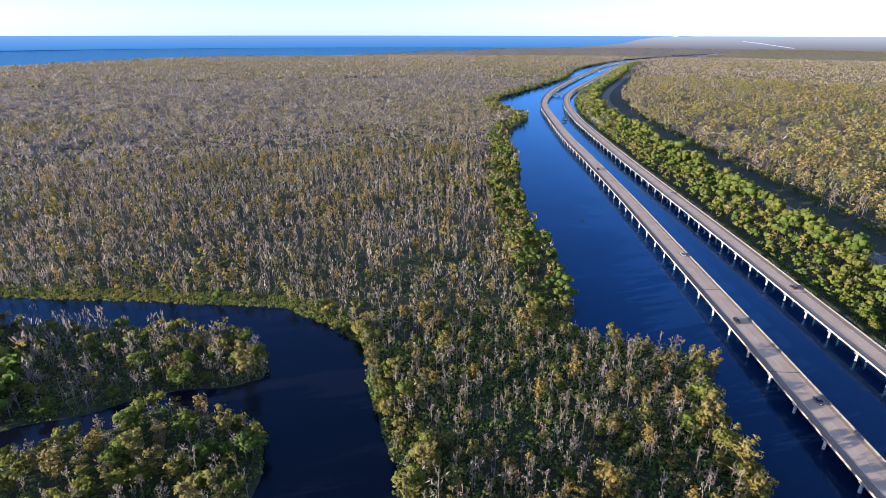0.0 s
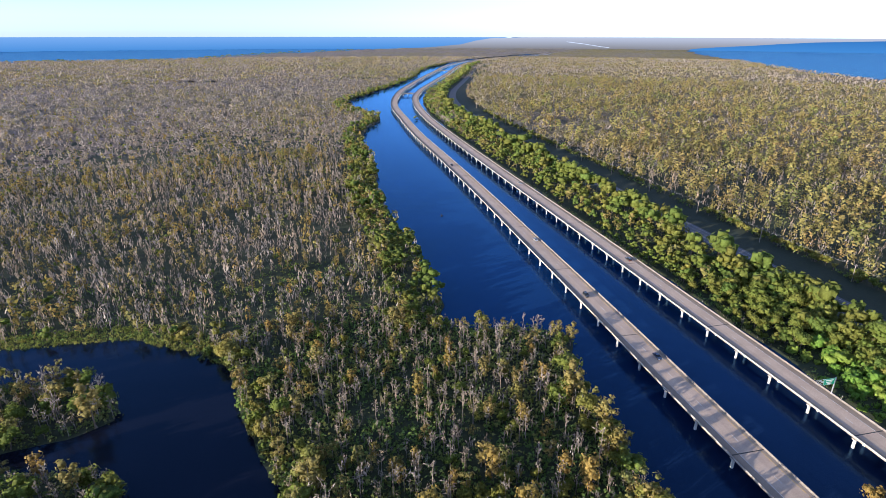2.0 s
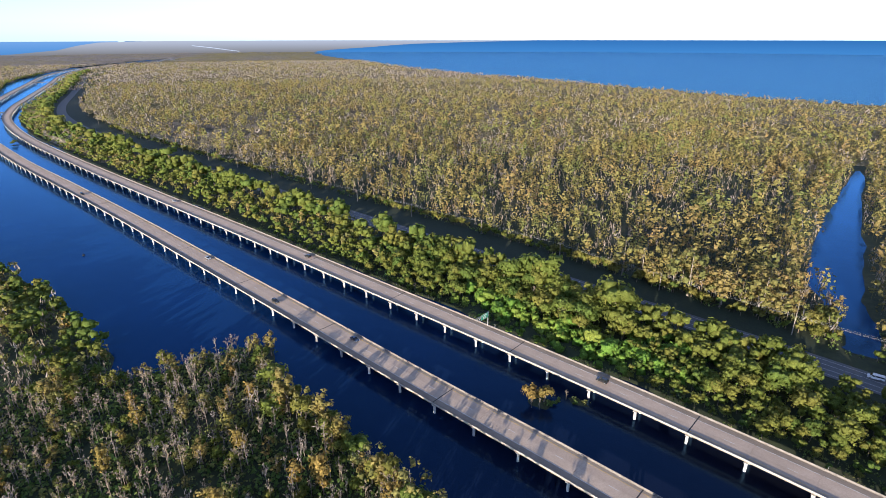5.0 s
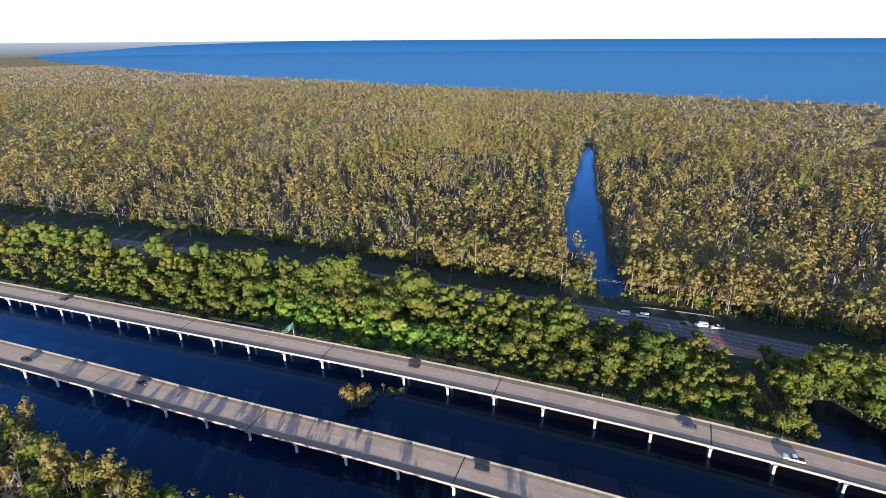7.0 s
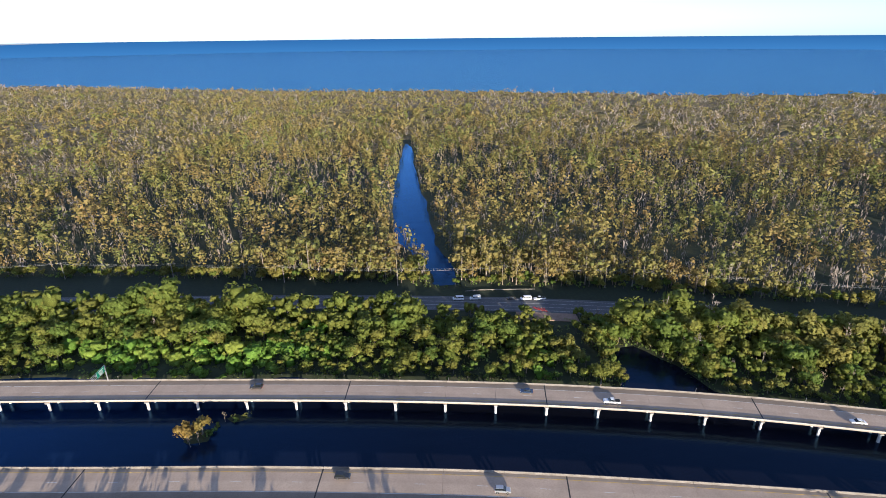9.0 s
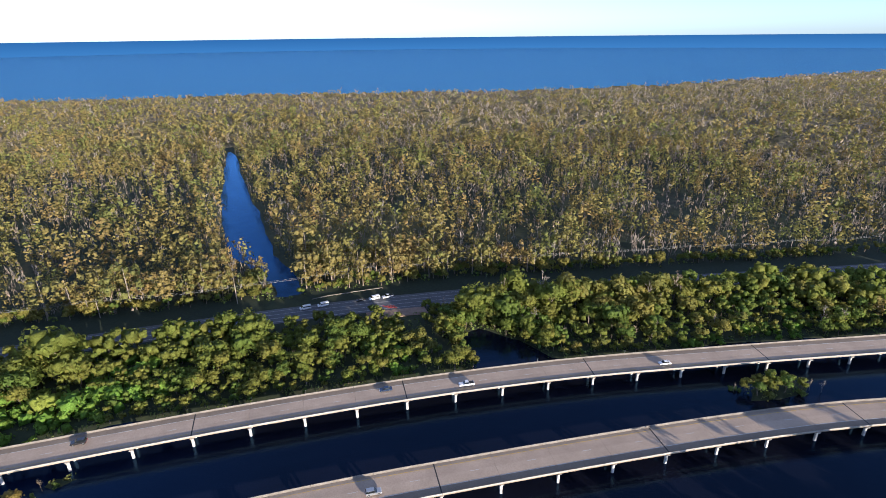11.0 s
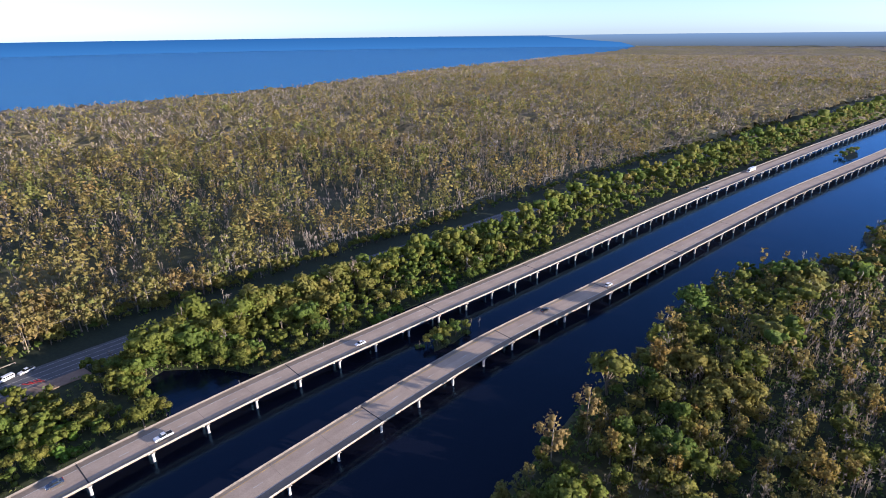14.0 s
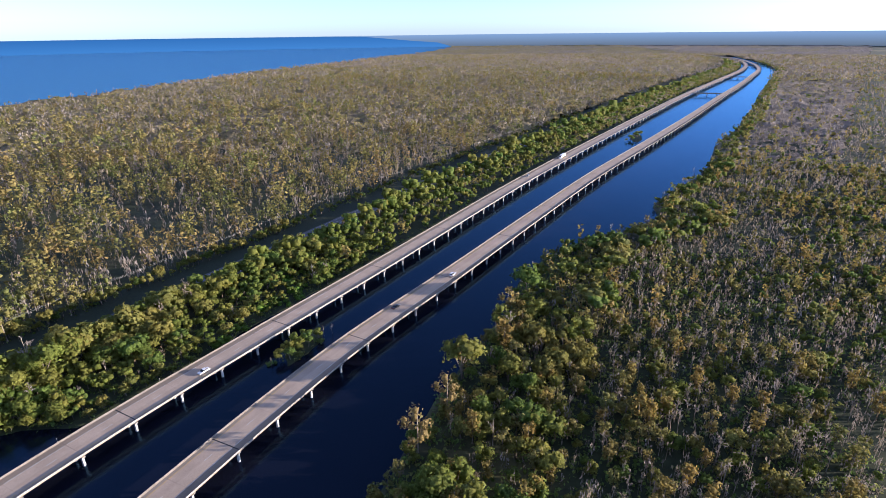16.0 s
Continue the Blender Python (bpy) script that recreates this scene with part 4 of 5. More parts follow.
    pick = rng.uniform(0, 1, n)
    gd = leafy & (pick < np.where(isle, 0.1, 1.0) * np.where(pondside, 0.55, np.where(y < 0, 0.08, np.where(y > 215, 0.07, 0.22))))
    ol = leafy & ~gd & (pick > np.where(y < 0, 0.78, np.where(y > 215, 0.86, 0.7)))
    gr = leafy & ~gd & ~ol
    th = gd & pondside
    put("thicket", detail, x[th], y[th], sc[th] * 0.95)
    gd &= ~th
    put("gold", detail, x[gd], y[gd], sc[gd] * 0.95)
    put("swamp", detail, x[ol], y[ol], sc[ol] * np.where(y[ol] < 0, np.interp(shore[ol], [2, 22], [0.55, 0.95]), 0.95))
    big = gr & (rng.uniform(0, 1, n) < np.where(y < 0, 0.66, 0.8))
    olive = big & (y < 0) & (vnoise(x, y, 20, 94) > 0.64)
    put("thicket", detail, x[olive], y[olive], sc[olive] * np.interp(shore[olive], [2, 22], [0.85, 1.6]))
    big &= ~olive
    put("green", max(detail, 0), x[big], y[big], sc[big] * np.where(isle[big], 1.0, np.where(y[big] < 0, np.interp(shore[big], [2, 22], [0.62, 1.25]), 1.0)))
    south = y < 0
    point = (x > -30) & (y > 90) & (y < 225)
    wl = west & ~bank & ~leafy & (u < np.where(south, np.where(r_of(x, y) < 330, 0.4, 0.24), np.where(point, 0.26, 0.19)) + np.where(south, 0.45, 0.45) * np.clip((patch - np.where(south, 0.52, 0.62)) * 3.5, 0, 1) * (0.5 if detail == 0 else 1.0))
    pick = rng.uniform(0, 1, n)
    g = wl & (pick < np.where(point, 0.3, np.where(south, 0.14, 0.2)))
    put("gold", detail, x[g], y[g], sc[g] * 0.9)
    gr = wl & (pick > np.where(point | south, 0.62, 0.78))
    put("green", max(detail, 0), x[gr], y[gr], sc[gr] * np.where(y[gr] < 0, 0.75, 0.62))
    q = wl & ~g & ~gr
    round_ = q & south & (rng.uniform(0, 1, n) < 0.35)
    put("thicket", detail, x[round_], y[round_], sc[round_] * 1.05)
    q &= ~round_
    put("swamp", detail, x[q], y[q], sc[q] * 0.8)
    b = west & ~wl & ~leafy & (open_ > 0.12)
    put("bare", detail, x[b], y[b], sc[b] * np.where(y[b] < 0, 0.82, np.where(point[b], 0.88, 0.95)))


def r_of(x, y):
    return np.hypot(x, y)


zone_fill(0, 95, 8.0, 1, "west")
zone_fill(95, 228, 4.6, 2, "west")
zone_fill(228, 268, 4.5, 1, "west")
zone_fill(95, 300, 5.9, 2, "east")
zone_fill(268, 620, 4.5, 1, "west")
zone_fill(300, 700, 7.5, 1, "east")
zone_fill(620, 1000, 6.4, 0, "west")
zone_fill(1000, 1600, 9.5, 0, "west")
zone_fill(700, 1050, 8.2, 0, "east")
zone_fill(1050, 1650, 9.5, 0, "east")


def along_banks(r0, r1, step, detail, size):
    """Broadleaf belts: the strip by the far bridge and the western bank."""
    x, y = scatter(-620, 1000, -2500, 2500, step)
    r, o, d = np.hypot(x, y), x - far_x(y), land(x, y)
    shore = west_shore(y) - x
    belt = (o > EAST_SHORE) & (o < GREEN1) | (o < 0) & (shore > 1) & (shore < 24) & ((detail < 1) | (rng.uniform(0, 1, len(x)) < 0.3))
    ok = (r >= r0) & (r < r1) & belt & (d > 0.8) & bearing_seen(x, y)
    x, y, o = x[ok], y[ok], o[ok]
    u, k = rng.uniform(0, 1, len(x)), size * np.clip(rng.normal(1, 0.2, len(x)), 0.6, 1.5)
    east = o > 0
    g = u < np.where(east, 0.84, 0.72)
    put("green", detail, x[g], y[g], k[g] * np.where(east[g], rise(o[g], y[g]), 0.85))
    g2 = ~g & (u < np.where(east, 1.0, 0.84))
    put("swamp", detail, x[g2], y[g2], k[g2] * 0.9)
    g3 = ~g & ~g2
    put("bare", detail, x[g3], y[g3], k[g3] * 0.9)


along_banks(290, 800, 6.6, 1, 1.05)
along_banks(800, 2500, 7.6, 0, 1.05)
# the closed canopy of the far woods: an uneven sheet of crowns, with single crowns standing out of it
def canopy_sheet(name, label, r0, r1, ratio, steps, cell, az0=-44.0, az1=200.0):
    nr = int(math.log(r1 / r0) / math.log(ratio)) + 1
    rr, az = r0 * ratio ** np.arange(nr), np.radians(np.linspace(az0, az1, steps))
    R, A = np.meshgrid(rr, az, indexing="ij")
    R = R * (1 + (ratio - 1) * rng.uniform(-0.45, 0.45, R.shape))
    A = A + (az[1] - az[0]) * rng.uniform(-0.45, 0.45, A.shape)
    x, y = R * np.sin(A), R * np.cos(A)
    d, o = land(x, y), x - far_x(y)
    crown = vnoise(x, y, cell, 81) + 0.8 * rng.uniform(0, 1, x.shape)
    east = o > 0
    z = np.where(east, 5.0, 3.2) + 7.5 * (crown - 0.9) + 2.0 * (vnoise(x, y, 90, 82) - 0.5)
    z = np.where(d < 9, np.clip(d - 3, -1, 6) * 0.5, np.clip(z, 0.4, 12)) - 5.5 * np.clip((r0 + 260 - R) / 260, 0, 1) * (r0 < 1000)
    idx_ = np.arange(x.size).reshape(x.shape)
    f = np.stack([idx_[:-1, :-1], idx_[1:, :-1], idx_[1:, 1:], idx_[:-1, 1:]], -1).reshape(-1, 4)
    water_or_road = (d < 1.5) | ((o > 58) & (o < cypress_edge(y)) & (np.abs(y) < 2400)) | ((o < EAST_SHORE) & (x > west_shore(y) + 1) & (y < 3400) & (y > -2950))
    f = f[~water_or_road.ravel()[f].any(1)]
    used = np.unique(f)
    back = np.zeros(x.size, int)
    back[used] = np.arange(len(used))
    v_ = np.stack([x, y, z], -1).reshape(-1, 3)[used]
    leafy_ = np.where(east, 0.62, 0.30) + 0.5 * (vnoise(x, y, 260, 22) - 0.5) + 0.5 * (rng.uniform(0, 1, x.shape) - 0.5)
    tagged(new(name, quads(name, v_, back[f], [M_CANOPY], None, leafy_.ravel()[used])), label, "trees", kind="stuff")


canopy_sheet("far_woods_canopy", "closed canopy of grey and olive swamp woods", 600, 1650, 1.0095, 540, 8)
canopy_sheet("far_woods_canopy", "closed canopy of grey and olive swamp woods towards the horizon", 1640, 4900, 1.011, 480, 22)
x, y = scatter(-3100, 3100, -3100, 3100, 23)
r = r_of(x, y)
ok = (r > 1600) & (r < 3100) & bearing_seen(x, y)
x, y = x[ok], y[ok]
ok = land(x, y) > 6
x, y = x[ok], y[ok]
u = rng.uniform(0, 1, len(x)) + 0.5 * (vnoise(x, y, 300, 41) - 0.5)
for sp_, lo, hi in (("bare", -9, 0.6), ("olive", 0.6, 9)):
    k = (u >= lo) & (u < hi)
    put(sp_, -1, x[k], y[k], rng.uniform(0.9, 1.25, k.sum()))
x = np.arange(-2300, 500, 7.0)
x = x + rng.uniform(-5, 5, len(x))
y = lake_a(x) - rng.uniform(8, 60, len(x))
ok = (vnoise(x, y, 160, 95) > 0.25) & (land(x, y) > 3)
put("green", 0, x[ok], y[ok], rng.uniform(1.2, 2.1, ok.sum()))
# tall woods on the pond's western islands, added out of view to shade the eastern side
x, y = scatter(-310, -150, 96, 218, 7)
ok = (land(x, y) > 1) & (x < -0.95 * y) & (x > -300)
put("green", 1, x[ok], y[ok], rng.uniform(1.4, 1.9, ok.sum()))
# thin woods behind the flight
x, y = scatter(-700, 0, -500, 400, 16)
ok = ~bearing_seen(x, y, 6) & (land(x, y) > 3) & (r_of(x, y) > 120)
put("bare", 1, x[ok], y[ok], rng.uniform(0.8, 1.1, ok.sum()))

# slender bare and mossy trees between the eastern cypresses
for r0, r1, step in ((95, 300, 5.8), (300, 700, 9.4)):
    x, y = scatter(100, 760, -700, 700, step)
    o = x - far_x(y)
    ok = (o > cypress_edge(y) + 2) & ~creek_mouth(x, y) & (r_of(x, y) >= r0) & (r_of(x, y) < r1) & (land(x, y) > 1)
    put("bare", 1, x[ok], y[ok], rng.uniform(0.75, 1.15, ok.sum()))

# more bare trees on the point between canal and pond
x, y = scatter(-30, 100, 92, 225, 8.5)
ok = (land(x, y) > 1.5) & (x < west_shore(y)) & (poly_sd(x, y, POND) > 10)
put("bare", 2, x[ok], y[ok], rng.uniform(0.6, 0.95, ok.sum()))

x, y = scatter(-270, 60, -340, -60, 5.6)
ok = (land(x, y) > 1.5) & (x < west_shore(y) - 20) & bearing_seen(x, y)
put("bare", 1, x[ok], y[ok], rng.uniform(0.5, 0.8, ok.sum()))

# undergrowth of the near swamp
x, y = scatter(-260, 100, 95, 300, 3.9)
ok = (land(x, y) > 1.0) & (x < far_x(y)) & (vnoise(x, y, 30, 51) > 0.2)
put("bush", 1, x[ok], y[ok], rng.uniform(0.55, 1.15, ok.sum()))
x, y = scatter(-30, 100, 92, 228, 2.5)
ok = (land(x, y) > 0.6) & (x < west_shore(y)) & (vnoise(x, y, 16, 53) > 0.25)
put("bush", 1, x[ok], y[ok], rng.uniform(0.8, 1.5, ok.sum()))
x, y = scatter(-230, -50, 88, 225, 2.9)
ok = (land(x, y) > 0.2) & (poly_sd(x, y, POND) < 0)
put("bush", 1, x[ok], y[ok], rng.uniform(0.5, 1.25, ok.sum()))
x, y = scatter(-260, 70, -330, -60, 3.3)
ok = (land(x, y) > 1.0) & (x < far_x(y)) & bearing_seen(x, y) & (vnoise(x, y, 30, 52) > 0.12)
put("bush", 1, x[ok], y[ok], rng.uniform(0.7, 1.45, ok.sum()))
# thicket under the wooded strip
x, y = scatter(90, 270, -300, 330, 4.4)
o = x - far_x(y)
ok = (o > EAST_SHORE) & (o < GREEN1 + 2) & (land(x, y) > 0.8)
put("bush", 1, x[ok], y[ok], rng.uniform(0.5, 1.1, ok.sum()))
x, y = scatter(60, 290, -320, 350, 4.7)
o = x - far_x(y)
ok = (o > EAST_SHORE - 1) & (o < GREEN1 + 3) & (land(x, y) > 0.8) & (np.hypot(x, y) < 330) & ~sun_gap(x, y) & ~((y > 58) & (y < 150) & (o < 35))
put("green", 1, x[ok], y[ok], rng.uniform(0.6, 0.9, ok.sum()) * rise(o[ok], y[ok]))
# shrubs along the water's edge
x, y = scatter(-270, 290, -420, 420, 3.8)
d = land(x, y)
ok = (d > 0.2) & (d < 4.5) & bearing_seen(x, y) & (r_of(x, y) > 90)
put("bush", 1, x[ok], y[ok], rng.uniform(0.5, 1.0, ok.sum()))
x, y = scatter(-60, 12, 60, 215, 3.2)
d = poly_sd(x, y, POND)
ok = (d > 0.3) & (d < 7) & (x > -48)
put("thicket", 1, x[ok][::2], y[ok][::2], rng.uniform(0.4, 0.75, len(x[ok][::2])))
put("green", 1, x[ok][1::2], y[ok][1::2], rng.uniform(0.3, 0.55, len(x[ok][1::2])))
# grassy floating edge of the pond's far bank
x, y = scatter(-260, -30, 200, 262, 1.7)
d = poly_sd(x, y, POND)
ok = (d > -1.5) & (d < 11 + 4 * (vnoise(x, y, 15, 61) - 0.5))
put("reed", 2, x[ok], y[ok], rng.uniform(0.7, 1.15, ok.sum()))

NEAR_NAMES = {
    "bare": ("bare_cypress", "slender bare grey cypress with hanging moss on swamp floor", "bare cypresses by the canal"),
    "olive": ("cypress", "tall olive-leaved cypress with a pale trunk in the swamp", "cypresses by the old road"),
    "swamp": ("swamp_tree", "leafy yellow-green swamp tree among bare cypresses", "swamp trees"),
    "gold": ("golden_cypress", "cypress with rusty golden autumn foliage in the swamp", "golden cypresses"),
    "thicket": ("golden_shrub", "dense golden-olive shrub on the pond's bank", "shrubs round the pond"),
    "green": ("broadleaf_tree", "rounded green broadleaf tree on the canal bank", "bank trees"),
    "vine": ("bush", "bright green vine-covered bush on the canal bank", "vine bushes"),
}
STUFF = {"bare": ("bare_cypress_woods", "woods of bare grey cypresses hung with moss"), "olive": ("cypress_woods", "woods of olive-leaved cypresses with pale trunks"),
         "swamp": ("swamp_woods", "yellow-green leafy trees scattered in the swamp"), "gold": ("golden_cypress_woods", "scattered cypresses in rusty golden leaf"), "thicket": ("golden_thicket", "golden-olive shrubs along the pond's bank"), "green": ("broadleaf_woods", "green broadleaf trees along the canal banks"),
         "vine": ("vine_thicket", "bright green thicket of vines on the bank"), "bush": ("undergrowth", "low green bushes on the swamp floor"), "reed": ("marsh_grass", "yellow-green marsh grass along the pond's edge")}
for (species, detail), sets in bins.items():
    x, y, s_ = (np.concatenate([q[i] for q in sets]) for i in range(3))
    if detail == 2 and species in NEAR_NAMES:
        if species == "bare":
            near = (x > -25) & (x < 95) & (y > 100) & (y < 215)
        elif species == "olive":
            near = (x > 262) & (x < 318) & (y > -130) & (y < 170)
        elif species == "green":
            near = (x > 60) & (x < 240) & (y > -150) & (y < 160)
        elif species == "vine":
            near = (x > 150) & (y > -120) & (y < 200)
        else:
            near = (y > 90) & (x > -150)
        pick = np.flatnonzero(near)[:300]
        single_trees(species, *NEAR_NAMES[species], x[pick], y[pick], s_[pick])
        rest = np.ones(len(x), bool)
        rest[pick] = False
        x, y, s_ = x[rest], y[rest], s_[rest]
    woods(*STUFF[species], species, detail, x, y, s_)

# shrubs and young trees along the foot of the cypress swamp, by the road
x, y = scatter(-100, 360, -900, 900, 3.5)
o = x - far_x(y)
ok = (o > cypress_edge(y) - 2) & (o < cypress_edge(y) + 5 + 4 * (vnoise(x, y, 17, 71) - 0.5)) & (land(x, y) > 1.5) & (vnoise(x, y, 14, 72) > 0.16)
u = rng.uniform(0, 1, len(x))
k = ok & (u < 0.4)
woods("roadside_shrubs", "green shrubs at the foot of the cypress woods", "bush", 1, x[k], y[k], rng.uniform(0.8, 1.7, k.sum()))
k = ok & (u > 0.3) & (u < 0.46) & (np.abs(y) < 320)
woods("roadside_trees", "bushy olive-gold trees at the foot of the cypress woods", "thicket", 2, x[k], y[k], rng.uniform(0.8, 1.35, k.sum()))
k = ok & (u > 0.46) & (u < 0.6) & (np.abs(y) < 320)
woods("roadside_trees", "bushy olive-green trees at the foot of the cypress woods", "green", 2, x[k], y[k], rng.uniform(0.6, 0.85, k.sum()))
k = ok & (u > 0.6) & (u < 0.72)
woods("roadside_saplings", "olive-gold young trees at the foot of the cypress woods", "thicket", 1, x[k], y[k], rng.uniform(0.7, 1.2, k.sum()))
k = ok & (u > 0.72)
woods("roadside_saplings", "olive-green young trees at the foot of the cypress woods", "green", 1, x[k], y[k], rng.uniform(0.45, 0.85, k.sum()))
# round trees leaning over the creek's mouth
single_trees("thicket", "golden_shrub", "dense round golden-green tree leaning over the creek", "creek trees", np.array([276.0, 281.5, 272.0, 289.0, 284.0]), np.array([3.5, 3.5, 8.0, 5.0, -25.0]), np.array([2.1, 1.8, 1.6, 1.3, 1.6]))
# trees on the islets between the bridges
def islet_plants(species, name, label, spots):
    for px, py, k in spots:
        single_trees(species, name, label, "islet plants", np.array([px]), np.array([py]), np.array([k]))


islet_plants("rusty", "golden_cypress", "small rusty-golden tree on a reedy islet between the bridges", [(147.8, 79.2, 1.3), (150.6, 75.6, 1.25)])
islet_plants("bare", "bare_cypress", "small bare grey tree on a reedy islet", [(145.0, 77.5, 0.6), (146.2, 75.0, 0.5), (157.0, 70.0, 0.5), (108.5, -188.0, 0.6), (111.0, -185.0, 0.55), (120.0, -158.0, 0.5)])
islet_plants("bush", "bush", "low dark green bush on an islet between the bridges", [(152.0, 72.5, 0.8), (155.5, 72.5, 0.7), (157.5, 67.0, 0.6), (160.0, 64.0, 0.5), (121.0, -160.0, 1.1), (112.5, -168.0, 1.2), (119.0, -173.5, 1.2), (109.5, -180.0, 1.1)])
islet_plants("green", "broadleaf_tree", "low dark green tree on an islet between the bridges", [(119.0, -162.0, 0.74), (115.5, -164.5, 0.72), (118.0, -167.5, 0.84), (114.0, -169.5, 0.8), (117.0, -172.5, 0.86), (113.0, -175.0, 0.82), (115.5, -178.5, 0.76), (111.5, -181.5, 0.68)])
islet_plants("green", "broadleaf_tree", "low dark green tree on a far islet", [(186, 842, 0.7), (183, 836, 0.65), (189, 846, 0.6)] + [((float(near_x(q)) + float(far_x(q))) / 2 + dx, q, k) for q, dx, k in ((-686, 3, 0.6), (-691, -3, 0.7), (-697, 1, 0.8), (-703, 4, 0.7), (-709, -3, 0.8), (-716, 2, 0.75), (-723, -2, 0.8), (-730, 3, 0.7), (-737, 0, 0.65), (-742, 1, 0.6))])
# trees round the inlet beside the far bridge
rim = np.array(INLET[1:], float)
rim = np.concatenate([a + (b - a) * np.linspace(0, 1, int(np.hypot(*(b - a)) / 2.2) + 1)[:-1, None] for a, b in zip(rim, rim[1:])])
out = rim - rim.mean(0)
out /= np.hypot(out[:, 0], out[:, 1])[:, None]
for inset, every, low, high in ((2.2, 2, 0.6, 0.95), (5.5, 2, 0.8, 1.15), (9.5, 3, 0.9, 1.25)):
    x, y = (rim[::every] + out[::every] * (inset + rng.uniform(-0.8, 0.8, (len(rim[::every]), 1)))).T
    k = ~sun_gap(x, y) & (land(x, y) > 0.2)
    single_trees("green", "broadleaf_tree", "olive-green tree leaning over the dark inlet", "inlet trees", x[k], y[k], rng.uniform(low, high, k.sum()))
x, y = (rim + out * rng.uniform(0.3, 2.2, (len(rim), 1))).T
k = land(x, y) > 0
woods("inlet_scrub", "low green scrub hanging over the inlet's edge", "bush", 1, x[k], y[k], rng.uniform(0.8, 1.4, k.sum()))
# tall trees on the bank, whose shadows reach the bridge
tall = np.array([(79, 96), (80, 92), (78, 80), (81, 77), (78, 66), (80, 62), (77, 51), (77, 36), (76, 33), (74, 3), (75, -1), (45, -210), (43, -222), (38, -246), (52, -150), (50, -170), (47, -128)], float)
x, y = tall[:, 0], tall[:, 1]
x = west_shore(y) - 3 - rng.uniform(0, 3, len(x))
single_trees("olive", "cypress", "tall leafy cypress on the canal bank", "tall bank trees", x[::2], y[::2], rng.uniform(1.0, 1.25, len(x[::2])))
single_trees("green", "broadleaf_tree", "tall green broadleaf tree on the canal bank", "tall bank trees", x[1::2], y[1::2], rng.uniform(1.35, 1.6, len(x[1::2])))

# ---- vehicles ----
def slab_of(bm, outline, half0, half1, z_wide):
    """An outline in (along, up) carried across; corners above z_wide are drawn in to half1."""
    a = [bm.verts.new((x, -(half0 if z <= z_wide else half1), z)) for x, z in outline]
    b = [bm.verts.new((x, (half0 if z <= z_wide else half1), z)) for x, z in outline]
    n = len(outline)
    for i in range(n):
        j = (i + 1) % n
        bm.faces.new((a[i], a[j], b[j], b[i]))
    bm.faces.new(a[::-1])
    bm.faces.new(b)
    bmesh.ops.recalc_face_normals(bm, faces=bm.faces[:])


def wheel(root, x, y, r=0.34):
    def ring_of(rad, half, n=14):
        bm = bmesh.new()
        bmesh.ops.create_cone(bm, cap_ends=True, segments=n, radius1=rad, radius2=rad, depth=2 * half, matrix=Matrix.Translation((x, y, r)) @ Matrix.Rotation(radians(90), 4, "X"))
        return bm
    tyre = part_bm("wheel", ring_of(r, 0.12), M_TYRE, root, "black rubber tyre")
    part_bm("rim", ring_of(r * 0.62, 0.135), M_RIM, tyre, "alloy rim")


BODIES = {
    "sedan": ([(-2.3, 0.32), (-2.35, 0.72), (-2.2, 0.95), (-1.5, 1.0), (0.95, 0.98), (2.05, 0.84), (2.32, 0.62), (2.3, 0.32)], [(-1.62, 0.97), (-1.0, 1.42), (0.35, 1.45), (1.2, 0.96)], (-0.98, 0.32, 1.46), 0.89, 2.3),
    "suv": ([(-2.25, 0.38), (-2.3, 0.9), (-2.25, 1.12), (0.9, 1.12), (2.05, 1.0), (2.3, 0.75), (2.28, 0.38)], [(-2.22, 1.1), (-1.95, 1.68), (0.2, 1.72), (1.05, 1.1)], (-1.9, 0.18, 1.73), 0.93, 2.28),
    "pickup": ([(-2.85, 0.45), (-2.9, 0.95), (-2.85, 1.12), (1.0, 1.12), (2.6, 1.08), (2.85, 0.85), (2.85, 0.42)], [(-0.85, 1.1), (-0.65, 1.78), (0.55, 1.8), (1.25, 1.1)], (-0.6, 0.52, 1.81), 0.97, 2.85),
    "van": ([(-2.7, 0.4), (-2.78, 1.3), (-2.72, 2.0), (-2.55, 2.12), (1.15, 2.12), (1.9, 1.32), (2.62, 1.1), (2.75, 0.8), (2.72, 0.4)], None, None, 0.98, 2.7),
}


